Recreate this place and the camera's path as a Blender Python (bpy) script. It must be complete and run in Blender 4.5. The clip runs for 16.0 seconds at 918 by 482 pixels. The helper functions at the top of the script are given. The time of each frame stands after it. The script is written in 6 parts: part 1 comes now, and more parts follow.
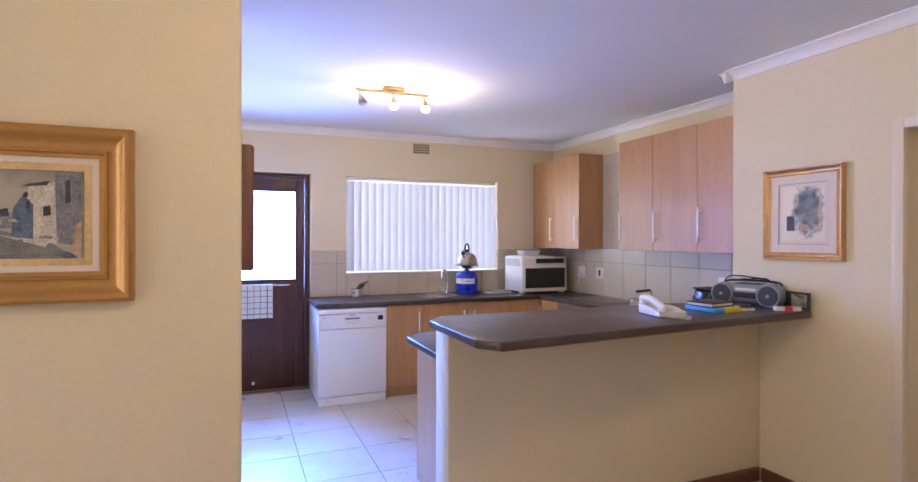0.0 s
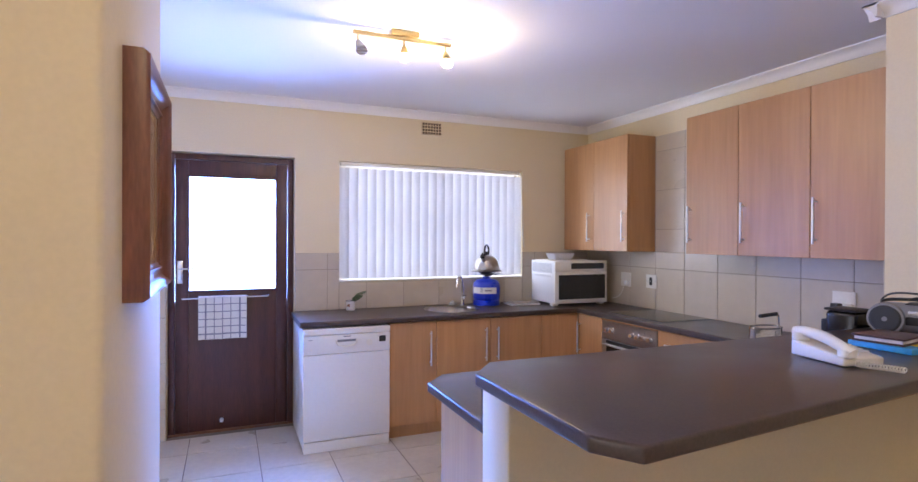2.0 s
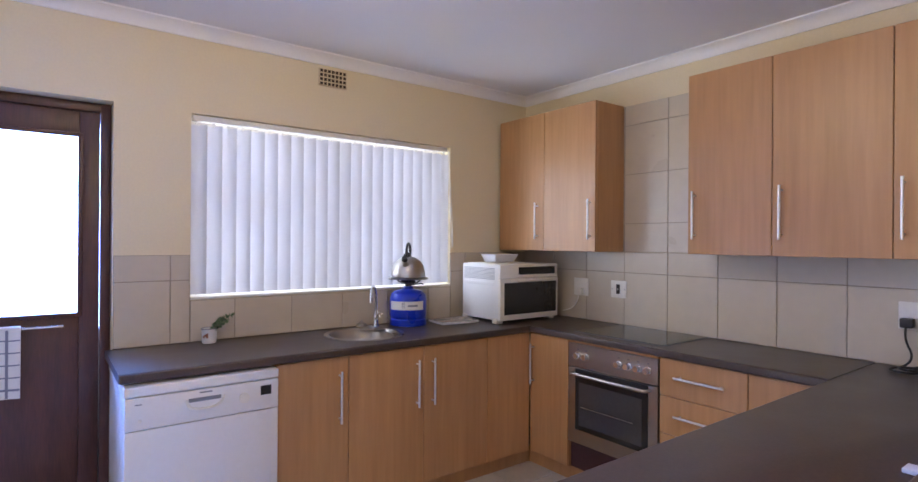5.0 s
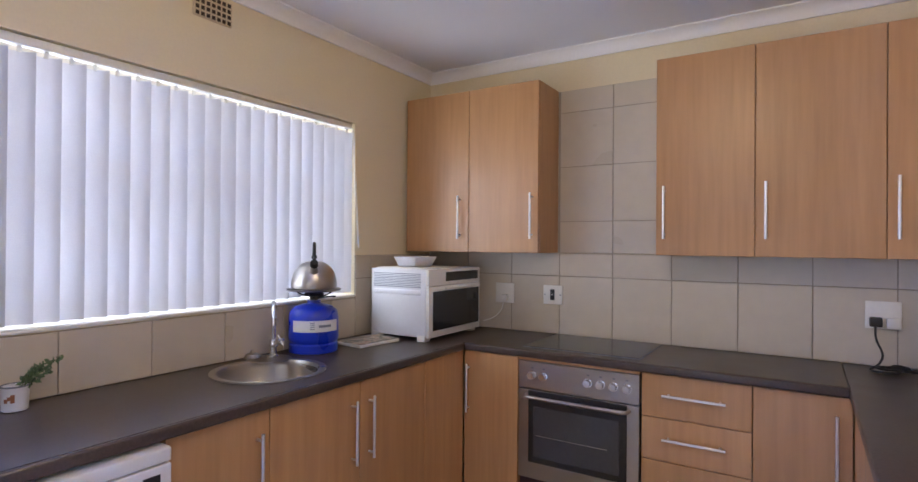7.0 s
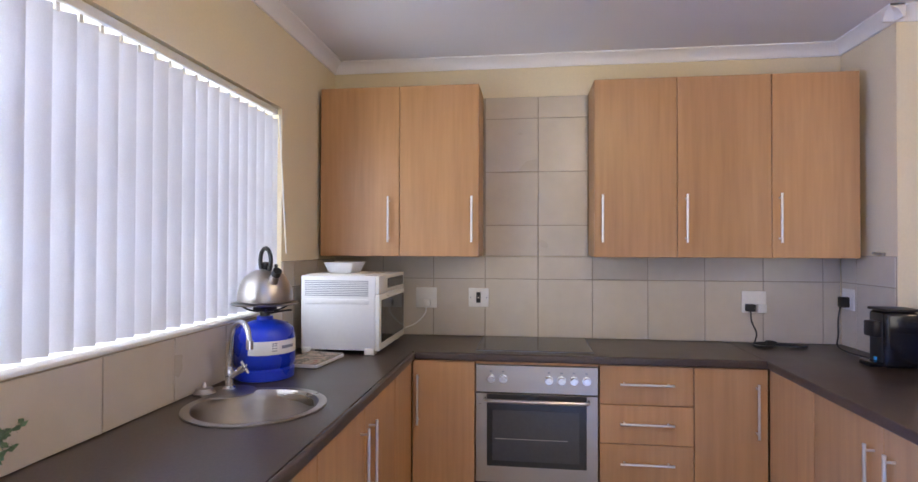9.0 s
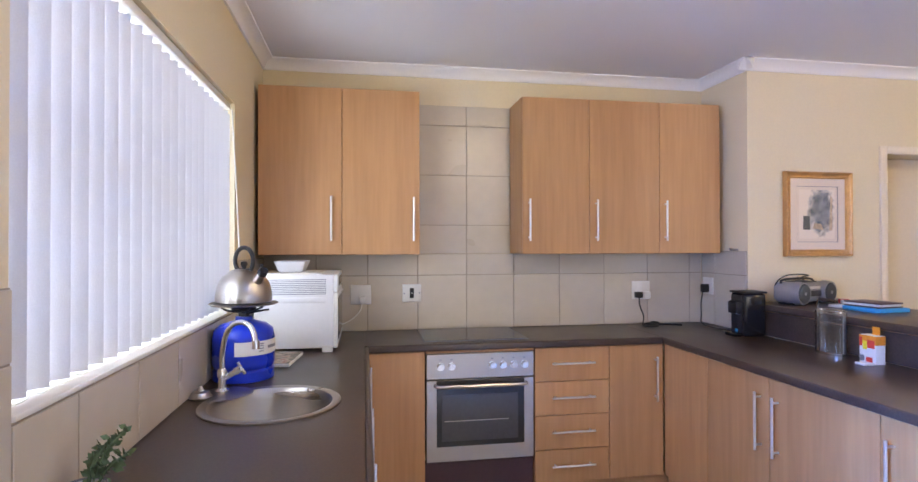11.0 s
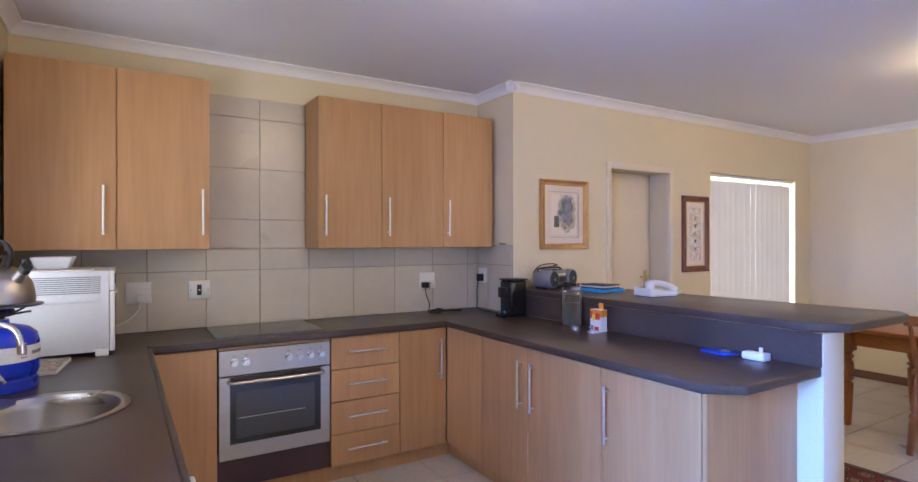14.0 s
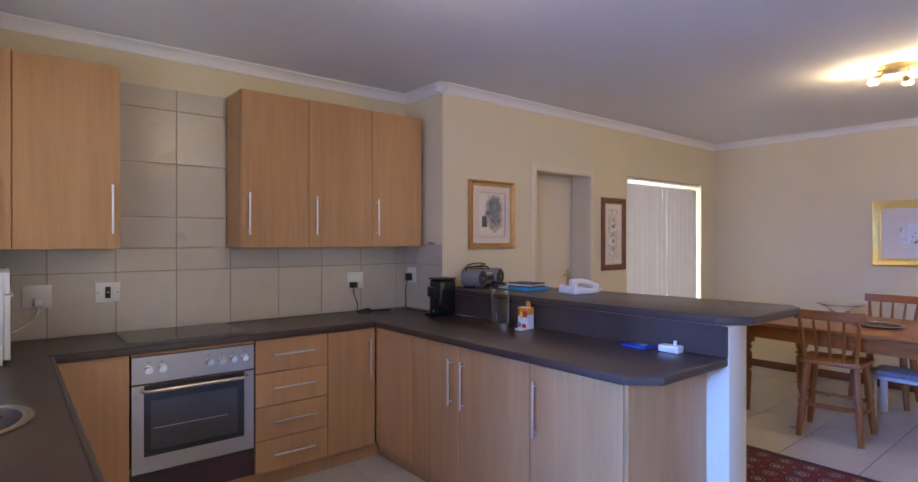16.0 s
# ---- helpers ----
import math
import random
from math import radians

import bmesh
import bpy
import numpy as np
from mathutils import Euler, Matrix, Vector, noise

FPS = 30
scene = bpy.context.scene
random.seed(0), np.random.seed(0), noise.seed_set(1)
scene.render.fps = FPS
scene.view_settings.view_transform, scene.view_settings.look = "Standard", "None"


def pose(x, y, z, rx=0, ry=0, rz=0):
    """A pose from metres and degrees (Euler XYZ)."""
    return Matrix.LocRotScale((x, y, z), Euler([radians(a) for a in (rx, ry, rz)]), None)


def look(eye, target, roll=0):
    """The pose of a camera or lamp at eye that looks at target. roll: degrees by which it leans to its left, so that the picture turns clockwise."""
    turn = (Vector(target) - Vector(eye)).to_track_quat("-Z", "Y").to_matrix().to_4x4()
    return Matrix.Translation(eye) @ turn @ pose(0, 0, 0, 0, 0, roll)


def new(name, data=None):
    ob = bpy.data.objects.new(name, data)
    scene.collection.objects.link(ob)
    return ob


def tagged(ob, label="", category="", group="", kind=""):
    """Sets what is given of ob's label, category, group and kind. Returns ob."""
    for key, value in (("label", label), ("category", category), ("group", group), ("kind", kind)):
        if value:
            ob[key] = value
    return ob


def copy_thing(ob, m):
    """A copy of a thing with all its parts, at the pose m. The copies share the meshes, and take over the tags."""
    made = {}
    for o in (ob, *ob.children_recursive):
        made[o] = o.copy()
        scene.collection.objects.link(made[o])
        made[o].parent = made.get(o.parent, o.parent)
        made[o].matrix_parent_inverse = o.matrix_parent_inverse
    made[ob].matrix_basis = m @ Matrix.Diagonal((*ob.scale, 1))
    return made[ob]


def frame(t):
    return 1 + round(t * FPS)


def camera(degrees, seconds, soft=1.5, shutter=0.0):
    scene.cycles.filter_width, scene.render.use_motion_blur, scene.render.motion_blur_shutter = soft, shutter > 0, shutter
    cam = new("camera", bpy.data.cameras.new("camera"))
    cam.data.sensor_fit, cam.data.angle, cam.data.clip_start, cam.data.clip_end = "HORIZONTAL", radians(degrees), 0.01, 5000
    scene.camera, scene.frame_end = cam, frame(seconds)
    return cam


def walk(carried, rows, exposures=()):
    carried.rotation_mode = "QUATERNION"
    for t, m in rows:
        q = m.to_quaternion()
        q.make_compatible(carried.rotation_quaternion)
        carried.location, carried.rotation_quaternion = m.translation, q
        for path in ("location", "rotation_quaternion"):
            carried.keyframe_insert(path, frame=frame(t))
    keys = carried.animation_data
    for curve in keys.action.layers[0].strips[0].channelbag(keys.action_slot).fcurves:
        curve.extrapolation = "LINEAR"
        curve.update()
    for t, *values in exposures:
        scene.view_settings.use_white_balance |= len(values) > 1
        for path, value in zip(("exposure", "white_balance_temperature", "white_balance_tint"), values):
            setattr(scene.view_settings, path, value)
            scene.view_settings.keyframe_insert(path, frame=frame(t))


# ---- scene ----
cam = camera(79.5, 16.0)
METRES, EYE, TILT, LEAN, TURN = 5.3, 1.46, 0.0, 0.0, -22.1
EXPOSURES = [(0.0, -0.22, 5900, 20), (3.5, -0.38, 6050, 16), (7.0, -0.56, 6250, 14), (11.0, -0.08, 6350, 12), (12.5, -0.22, 6350, 12), (14.0, -0.42, 6400, 13), (16.0, -0.95, 6500, 14)]
ROWS = [
    (0.0, 0.0, 0.0, 0.0, 0.0, -0.23, -0.09),
    (0.5, -0.0099, 0.0472, 0.0006, 0.0, -0.19, -0.11),
    (1.0, -0.0245, 0.0977, 0.0006, -0.06, -0.18, -0.09),
    (1.5, -0.0336, 0.1493, -0.0008, -0.24, -0.16, -0.22),
    (2.0, -0.0389, 0.1971, 0.0, -0.6, -0.23, -0.24),
    (2.5, -0.0506, 0.2436, -0.0008, -1.37, -0.22, -0.2),
    (3.0, -0.0557, 0.2821, -0.0029, -2.96, -0.2, -0.3),
    (3.5, -0.0586, 0.3251, -0.0032, -4.82, -0.05, -0.38),
    (4.0, -0.0649, 0.3623, -0.0047, -7.19, -0.06, -0.38),
    (6.5, -0.1497, 0.5758, -0.0089, -30.42, 0.28, -0.4),
    (7.0, -0.1708, 0.6139, -0.0094, -35.75, 0.29, -0.43),
    (7.5, -0.2039, 0.6472, -0.0094, -41.98, 0.39, -0.48),
    (8.0, -0.235, 0.6856, -0.0093, -49.06, 0.54, -0.38),
    (10.5, -0.3321, 0.8446, -0.0094, -73.64, 0.58, 0.02),
    (11.0, -0.3538, 0.8522, -0.0089, -77.62, 0.48, 0.09),
    (11.5, -0.3694, 0.853, -0.0095, -81.26, 0.43, 0.22),
    (12.0, -0.3791, 0.8523, -0.0098, -84.46, 0.35, 0.2),
    (12.5, -0.3858, 0.8529, -0.0106, -88.3, 0.3, 0.17),
    (13.0, -0.3886, 0.855, -0.0105, -92.55, 0.14, 0.11),
    (13.5, -0.3893, 0.8565, -0.0105, -96.21, 0.06, 0.08),
    (14.0, -0.3902, 0.8592, -0.0104, -99.4, 0.01, 0.09),
    (14.5, -0.3917, 0.8616, -0.0103, -101.98, 0.0, 0.05),
    (15.0, -0.3917, 0.8639, -0.0102, -104.14, 0.0, 0.06),
    (15.5, -0.3904, 0.8653, -0.0101, -105.85, -0.02, -0.0),
    (16.0, -0.3908, 0.8666, -0.0099, -107.28, -0.08, -0.03),
]
walk(cam, [(t, pose(0, 0, EYE, TILT, LEAN, TURN) @ pose(METRES * x, METRES * y, METRES * z, 90 + pitch, roll, yaw)) for t, x, y, z, yaw, pitch, roll in ROWS], EXPOSURES)

# ---- light ----
world = bpy.data.worlds.new("sky")
scene.world = world
world.use_nodes = True
wn = world.node_tree
sky = wn.nodes.new("ShaderNodeTexSky")
sky.sky_type, sky.sun_disc = "NISHITA", False
sky.sun_elevation, sky.sun_rotation = radians(55), radians(170)
wn.links.new(sky.outputs[0], wn.nodes["Background"].inputs[0])
wn.nodes["Background"].inputs[1].default_value = 0.14

sun_data = bpy.data.lights.new("sun", "SUN")
sun_data.energy, sun_data.angle, sun_data.color = 3.5, radians(0.5), (1.0, 0.95, 0.86)
sun = new("sun", sun_data)
sun.matrix_world = look((2, -8, 12), (0, 0, 0))


def window_light(name, eye, target, w, h, watts, colour):
    """An area lamp in an opening, as skylight or as added fill."""
    d = bpy.data.lights.new(name, "AREA")
    d.shape, d.size, d.size_y, d.energy, d.color = "RECTANGLE", w, h, watts, colour
    ob = new(name, d)
    ob.matrix_world = look(eye, target)
    return ob


window_light("window_daylight", (1.85, 5.80, 1.6), (1.85, 0, 1.6), 1.6, 0.95, 60, (0.78, 0.87, 1.0))
window_light("door_daylight", (0.24, 5.75, 1.49), (0.24, 0, 1.30), 0.80, 1.05, 114, (0.235, 0.38, 0.97)).data.spread = radians(118)
window_light("door_skylight", (0.24, 5.70, 1.52), (0.42, 2.9, 0.25), 0.60, 0.80, 50, (0.03, 0.225, 1.0)).data.spread = radians(62)
window_light("patio_daylight", (3.32, -0.41, 1.05), (-5, -0.41, 1.05), 1.4, 1.95, 190, (0.92, 0.94, 1.0))
# added soft white fill from the unseen west side of the kitchen
window_light("passage_fill", (-1.60, 3.95, 1.05), (5, 3.95, 1.3), 1.25, 1.9, 14, (0.95, 0.93, 0.95))
# assumed daylight from behind the viewpoint; no window is seen there
window_light("living_assumed_daylight", (-3.18, 0.3, 1.3), (5, 0.3, 1.3), 2.2, 1.5, 40, (1.0, 0.92, 0.84))


def bulb_light(name, place, watts):
    d = bpy.data.lights.new(name, "POINT")
    d.energy, d.shadow_soft_size, d.color = watts, 0.03, (1.0, 0.77, 0.43)
    ob = new(name, d)
    ob.location = place
    return ob


# ---- materials ----
def mat(name, base, rough=0.5, metal=0.0, vary=0.12, big=1.5, fine=60.0, bump=0.05, squash=(1, 1, 1),
        rand=0.0, dark=None, spec=0.5, coat=0.0, bump_dist=0.002):
    """A surface with a large and a fine variation of its base colour, and fine relief."""
    m = bpy.data.materials.new(name)
    m.use_nodes = True
    t = m.node_tree
    n, L = t.nodes, t.links
    b = n["Principled BSDF"]
    b.inputs["Roughness"].default_value = rough
    b.inputs["Metallic"].default_value = metal
    b.inputs["Specular IOR Level"].default_value = spec
    b.inputs["Coat Weight"].default_value = coat
    tc, mp = n.new("ShaderNodeTexCoord"), n.new("ShaderNodeMapping")
    mp.inputs["Scale"].default_value = squash
    L.new(tc.outputs["Object"], mp.inputs["Vector"])
    oi = n.new("ShaderNodeObjectInfo")
    off = n.new("ShaderNodeMath")
    off.operation, off.inputs[1].default_value = "MULTIPLY", 40.0
    L.new(oi.outputs["Random"], off.inputs[0])
    comb = n.new("ShaderNodeCombineXYZ")
    for i in range(3):
        L.new(off.outputs[0], comb.inputs[i])
    L.new(comb.outputs[0], mp.inputs["Location"])
    a, f = n.new("ShaderNodeTexNoise"), n.new("ShaderNodeTexNoise")
    a.inputs["Scale"].default_value, a.inputs["Detail"].default_value = big, 3
    f.inputs["Scale"].default_value, f.inputs["Detail"].default_value = fine, 5
    L.new(mp.outputs[0], a.inputs["Vector"])
    L.new(mp.outputs[0], f.inputs["Vector"])
    mx = n.new("ShaderNodeMath")
    mx.operation = "ADD"
    L.new(a.outputs[0], mx.inputs[0])
    L.new(f.outputs[0], mx.inputs[1])
    rng = n.new("ShaderNodeMapRange")
    rng.inputs["From Min"].default_value, rng.inputs["From Max"].default_value = 0.6, 1.4
    L.new(mx.outputs[0], rng.inputs["Value"])
    lo = dark or tuple(c * (1 - 2 * vary) for c in base)
    hi = tuple(min(1, c * (1 + vary)) for c in base)
    mix = n.new("ShaderNodeMix")
    mix.data_type = "RGBA"
    mix.inputs["A"].default_value, mix.inputs["B"].default_value = (*lo, 1), (*hi, 1)
    L.new(rng.outputs[0], mix.inputs["Factor"])
    out = mix.outputs["Result"]
    if rand:
        hsv = n.new("ShaderNodeHueSaturation")
        r2 = n.new("ShaderNodeMapRange")
        r2.inputs["To Min"].default_value, r2.inputs["To Max"].default_value = 1 - rand, 1 + rand
        L.new(oi.outputs["Random"], r2.inputs["Value"])
        L.new(r2.outputs[0], hsv.inputs["Value"])
        L.new(out, hsv.inputs["Color"])
        out = hsv.outputs[0]
    L.new(out, b.inputs["Base Color"])
    rr = n.new("ShaderNodeMapRange")
    rr.inputs["To Min"].default_value, rr.inputs["To Max"].default_value = max(0, rough - 0.07), min(1, rough + 0.07)
    L.new(a.outputs[0], rr.inputs["Value"])
    L.new(rr.outputs[0], b.inputs["Roughness"])
    if bump:
        bp = n.new("ShaderNodeBump")
        bp.inputs["Strength"].default_value, bp.inputs["Distance"].default_value = bump, bump_dist
        L.new(f.outputs[0], bp.inputs["Height"])
        L.new(bp.outputs[0], b.inputs["Normal"])
    return m


def glow(name, colour, strength):
    m = bpy.data.materials.new(name)
    m.use_nodes = True
    b = m.node_tree.nodes["Principled BSDF"]
    b.inputs["Emission Color"].default_value = (*colour, 1)
    b.inputs["Emission Strength"].default_value = strength
    return m


def glass(name, rough=0.0, tint=(1, 1, 1)):
    m = bpy.data.materials.new(name)
    m.use_nodes = True
    b = m.node_tree.nodes["Principled BSDF"]
    b.inputs["Base Color"].default_value = (*tint, 1)
    b.inputs["Transmission Weight"].default_value = 1
    b.inputs["Roughness"].default_value = rough
    b.inputs["IOR"].default_value = 1.45
    return m


def cloth_through(name, base, amount):
    """Cloth through which light passes."""
    m = mat(name, base, 0.8, vary=0.05, big=3, fine=300, bump=0.1)
    t = m.node_tree
    b = t.nodes["Principled BSDF"]
    tr, mix = t.nodes.new("ShaderNodeBsdfTranslucent"), t.nodes.new("ShaderNodeMixShader")
    tr.inputs[0].default_value = (*base, 1)
    mix.inputs[0].default_value = amount
    t.links.new(b.outputs[0], mix.inputs[1])
    t.links.new(tr.outputs[0], mix.inputs[2])
    t.links.new(mix.outputs[0], t.nodes["Material Output"].inputs[0])
    return m


def art(name, colours, scale, stretch=(1, 1, 1)):
    """Brushwork in a few paints."""
    m = bpy.data.materials.new(name)
    m.use_nodes = True
    n, L = m.node_tree.nodes, m.node_tree.links
    tc, mp, no, ramp = n.new("ShaderNodeTexCoord"), n.new("ShaderNodeMapping"), n.new("ShaderNodeTexNoise"), n.new("ShaderNodeValToRGB")
    mp.inputs["Scale"].default_value = stretch
    no.inputs["Scale"].default_value, no.inputs["Detail"].default_value, no.inputs["Distortion"].default_value = scale, 6, 1.2
    L.new(tc.outputs["Object"], mp.inputs[0])
    L.new(mp.outputs[0], no.inputs["Vector"])
    L.new(no.outputs[0], ramp.inputs[0])
    e = ramp.color_ramp.elements
    while len(e) < len(colours):
        e.new(0.5)
    for i, c in enumerate(colours):
        e[i].position = 0.3 + 0.4 * i / (len(colours) - 1)
        e[i].color = (*c, 1)
    b = n["Principled BSDF"]
    L.new(ramp.outputs[0], b.inputs["Base Color"])
    b.inputs["Roughness"].default_value = 0.6
    return m


PLASTER = mat("cream_wall_paint", (0.74, 0.635, 0.425), 0.75, vary=0.03, big=0.9, fine=90, bump=0.12)
CEILING = mat("white_ceiling_paint", (0.80, 0.79, 0.79), 0.85, vary=0.02, big=0.8, fine=120, bump=0.08)
CORNICE = mat("white_cornice_paint", (0.84, 0.82, 0.80), 0.6, vary=0.02)
WHITE_TRIM = mat("white_gloss_paint", (0.80, 0.76, 0.68), 0.4, vary=0.03)
BEECH = mat("beech_laminate", (0.505, 0.275, 0.118), 0.36, vary=0.05, big=1.6, fine=9, bump=0.01, squash=(4.5, 4.5, 0.28), dark=(0.385, 0.195, 0.076), rand=0.07)
BEECH_EDGE = mat("beech_edging", (0.36, 0.18, 0.075), 0.5, vary=0.1)
WORKTOP = mat("dark_brown_laminate", (0.068, 0.047, 0.038), 0.32, vary=0.22, big=5, fine=120, bump=0.05, squash=(1, 1, 1))
STEEL = mat("brushed_steel", (0.44, 0.405, 0.37), 0.30, 1.0, vary=0.05, big=2, fine=200, bump=0.005, squash=(1, 1, 6))
CHROME = mat("chrome", (0.78, 0.78, 0.78), 0.12, 1.0, vary=0.02, bump=0)
HANDLE = mat("satin_nickel", (0.78, 0.77, 0.76), 0.36, 1.0, vary=0.03, bump=0)
TILE_WALL = mat("beige_wall_tile", (0.55, 0.475, 0.365), 0.30, vary=0.04, big=3, fine=14, bump=0.05, rand=0.03)
GROUT_WALL = mat("brown_wall_grout", (0.37, 0.315, 0.245), 0.9, vary=0.1)
TILE_FLOOR = mat("cream_floor_tile", (0.57, 0.51, 0.425), 0.30, vary=0.07, big=4, fine=30, bump=0.04, rand=0.04)
GROUT_FLOOR = mat("brown_floor_grout", (0.22, 0.18, 0.15), 0.9, vary=0.1)
DOORWOOD = mat("dark_red_stained_wood", (0.075, 0.026, 0.019), 0.42, vary=0.25, big=2, fine=20, bump=0.12, squash=(8, 8, 0.7))
WHITE_ENAMEL = mat("white_enamel", (0.74, 0.73, 0.72), 0.32, vary=0.02, bump=0)
OFFWHITE = mat("aged_white_plastic", (0.76, 0.73, 0.66), 0.42, vary=0.03, bump=0)
BLACK = mat("black_plastic", (0.014, 0.013, 0.014), 0.42, vary=0.1, bump=0.02)
DARKGLASS = mat("dark_oven_glass", (0.02, 0.02, 0.022), 0.08, vary=0.1, bump=0)
HOBGLASS = mat("black_hob_glass", (0.020, 0.019, 0.020), 0.10, vary=0.1, bump=0)
BLUE = mat("blue_enamel", (0.008, 0.035, 0.50), 0.28, vary=0.05, bump=0.02, big=6)
PAPER = mat("white_paper", (0.78, 0.77, 0.74), 0.8, vary=0.03)
GREY_INK = mat("grey_print", (0.22, 0.23, 0.26), 0.8)
GOLD = mat("gilt_frame", (0.47, 0.25, 0.075), 0.36, 0.55, vary=0.07, big=4, fine=60, bump=0.10)
GOLD_WARM = mat("warm_gilt", (0.58, 0.33, 0.13), 0.32, 0.6, vary=0.12, big=6, fine=40)
GOLD_PALE = mat("pale_gilt", (0.70, 0.50, 0.24), 0.45, 0.4, vary=0.15, big=6)
GOLD_BRIGHT = mat("yellow_gilt", (0.75, 0.50, 0.12), 0.35, 0.6, vary=0.12)
BROWNFRAME = mat("red_brown_frame_wood", (0.20, 0.075, 0.040), 0.35, vary=0.2, big=4, fine=30, squash=(6, 6, 1))
LINER = mat("cream_linen_liner", (0.72, 0.60, 0.50), 0.8, vary=0.04, fine=200)
MATBOARD = mat("cream_mount_board", (0.62, 0.52, 0.43), 0.85, vary=0.03)
PINE = mat("honey_pine", (0.36, 0.128, 0.028), 0.34, vary=0.22, big=3, fine=16, bump=0.06, squash=(1.2, 9, 9))
PINE_LEG = mat("honey_pine_turned", (0.31, 0.105, 0.021), 0.36, vary=0.22, big=3, fine=16, bump=0.06, squash=(9, 9, 1))
SKIRTING = mat("brown_skirting_wood", (0.16, 0.065, 0.032), 0.45, vary=0.2, squash=(2, 2, 8))
CABLE = mat("black_cable", (0.02, 0.02, 0.02), 0.5, bump=0)
SILVER = mat("silver_plastic", (0.30, 0.30, 0.32), 0.35, 0.5, vary=0.04, bump=0)
MESHGREY = mat("dark_speaker_mesh", (0.045, 0.05, 0.06), 0.6, vary=0.2, fine=300, bump=0.3)
GREEN = mat("herb_green", (0.12, 0.19, 0.085), 0.6, vary=0.3, big=30)
RED = mat("red_print", (0.65, 0.05, 0.03), 0.5)
ORANGE = mat("orange_print", (0.80, 0.28, 0.02), 0.5)
SKYBLUE = mat("light_blue_cover", (0.05, 0.36, 0.70), 0.45)
YELLOW = mat("yellow_cover", (0.85, 0.68, 0.03), 0.45)
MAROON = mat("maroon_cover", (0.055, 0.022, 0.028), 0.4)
PAPERBLUE = mat("dark_blue_card", (0.015, 0.05, 0.30), 0.4)
TOWEL = mat("white_tea_towel", (0.72, 0.71, 0.70), 0.95, vary=0.04, fine=250, bump=0.4)
TOWEL_STRIPE = mat("grey_blue_check", (0.22, 0.23, 0.30), 0.95, vary=0.1, fine=250, bump=0.4)
BLIND = cloth_through("pale_blind_cloth", (0.72, 0.715, 0.74), 0.30)
BLIND_PATIO = cloth_through("grey_blind_cloth", (0.62, 0.60, 0.58), 0.20)
GLASS = glass("clear_glass")
BULB = glow("lit_bulb", (1.0, 0.86, 0.62), 30.0)
BRASS = mat("pale_brass", (0.68, 0.52, 0.26), 0.35, 0.9, vary=0.05)
PAVING = mat("pale_paving", (0.55, 0.52, 0.48), 0.9, vary=0.08, big=0.8)
CREAMDOOR = mat("cream_door_paint", (0.76, 0.66, 0.50), 0.45, vary=0.03)
CUSHION = mat("striped_grey_cushion", (0.36, 0.36, 0.40), 0.9, vary=0.2, big=14, fine=200, squash=(4, 0.2, 1))
PAINTED_WHITE = mat("white_painted_wood", (0.74, 0.75, 0.78), 0.5, vary=0.05)
VENT = mat("cream_vent_clay", (0.62, 0.50, 0.33), 0.8, vary=0.1)
HOLE = mat("dark_vent_hole", (0.05, 0.03, 0.018), 0.9)
STREET = art("oil_street_paint", [(0.09, 0.09, 0.10), (0.22, 0.21, 0.19), (0.38, 0.35, 0.28), (0.52, 0.47, 0.37), (0.26, 0.27, 0.31)], 9, (1.2, 1, 2))
# pale canvas colours that paint in the glare on the box frame's glass
PALE_GLARE = art("pale_glass_glare", [(0.34, 0.34, 0.28), (0.46, 0.44, 0.36), (0.55, 0.52, 0.42), (0.40, 0.40, 0.34)], 8)
SKETCH = art("ink_sketch", [(0.05, 0.05, 0.06), (0.5, 0.5, 0.48), (0.66, 0.64, 0.6), (0.25, 0.25, 0.26)], 22)
PRESSED = art("floral_print", [(0.72, 0.70, 0.62), (0.7, 0.68, 0.6), (0.45, 0.35, 0.25), (0.72, 0.7, 0.64)], 26)
MAGAZINE = art("magazine_print", [(0.30, 0.05, 0.04), (0.50, 0.40, 0.30), (0.10, 0.10, 0.08), (0.55, 0.48, 0.40)], 14)


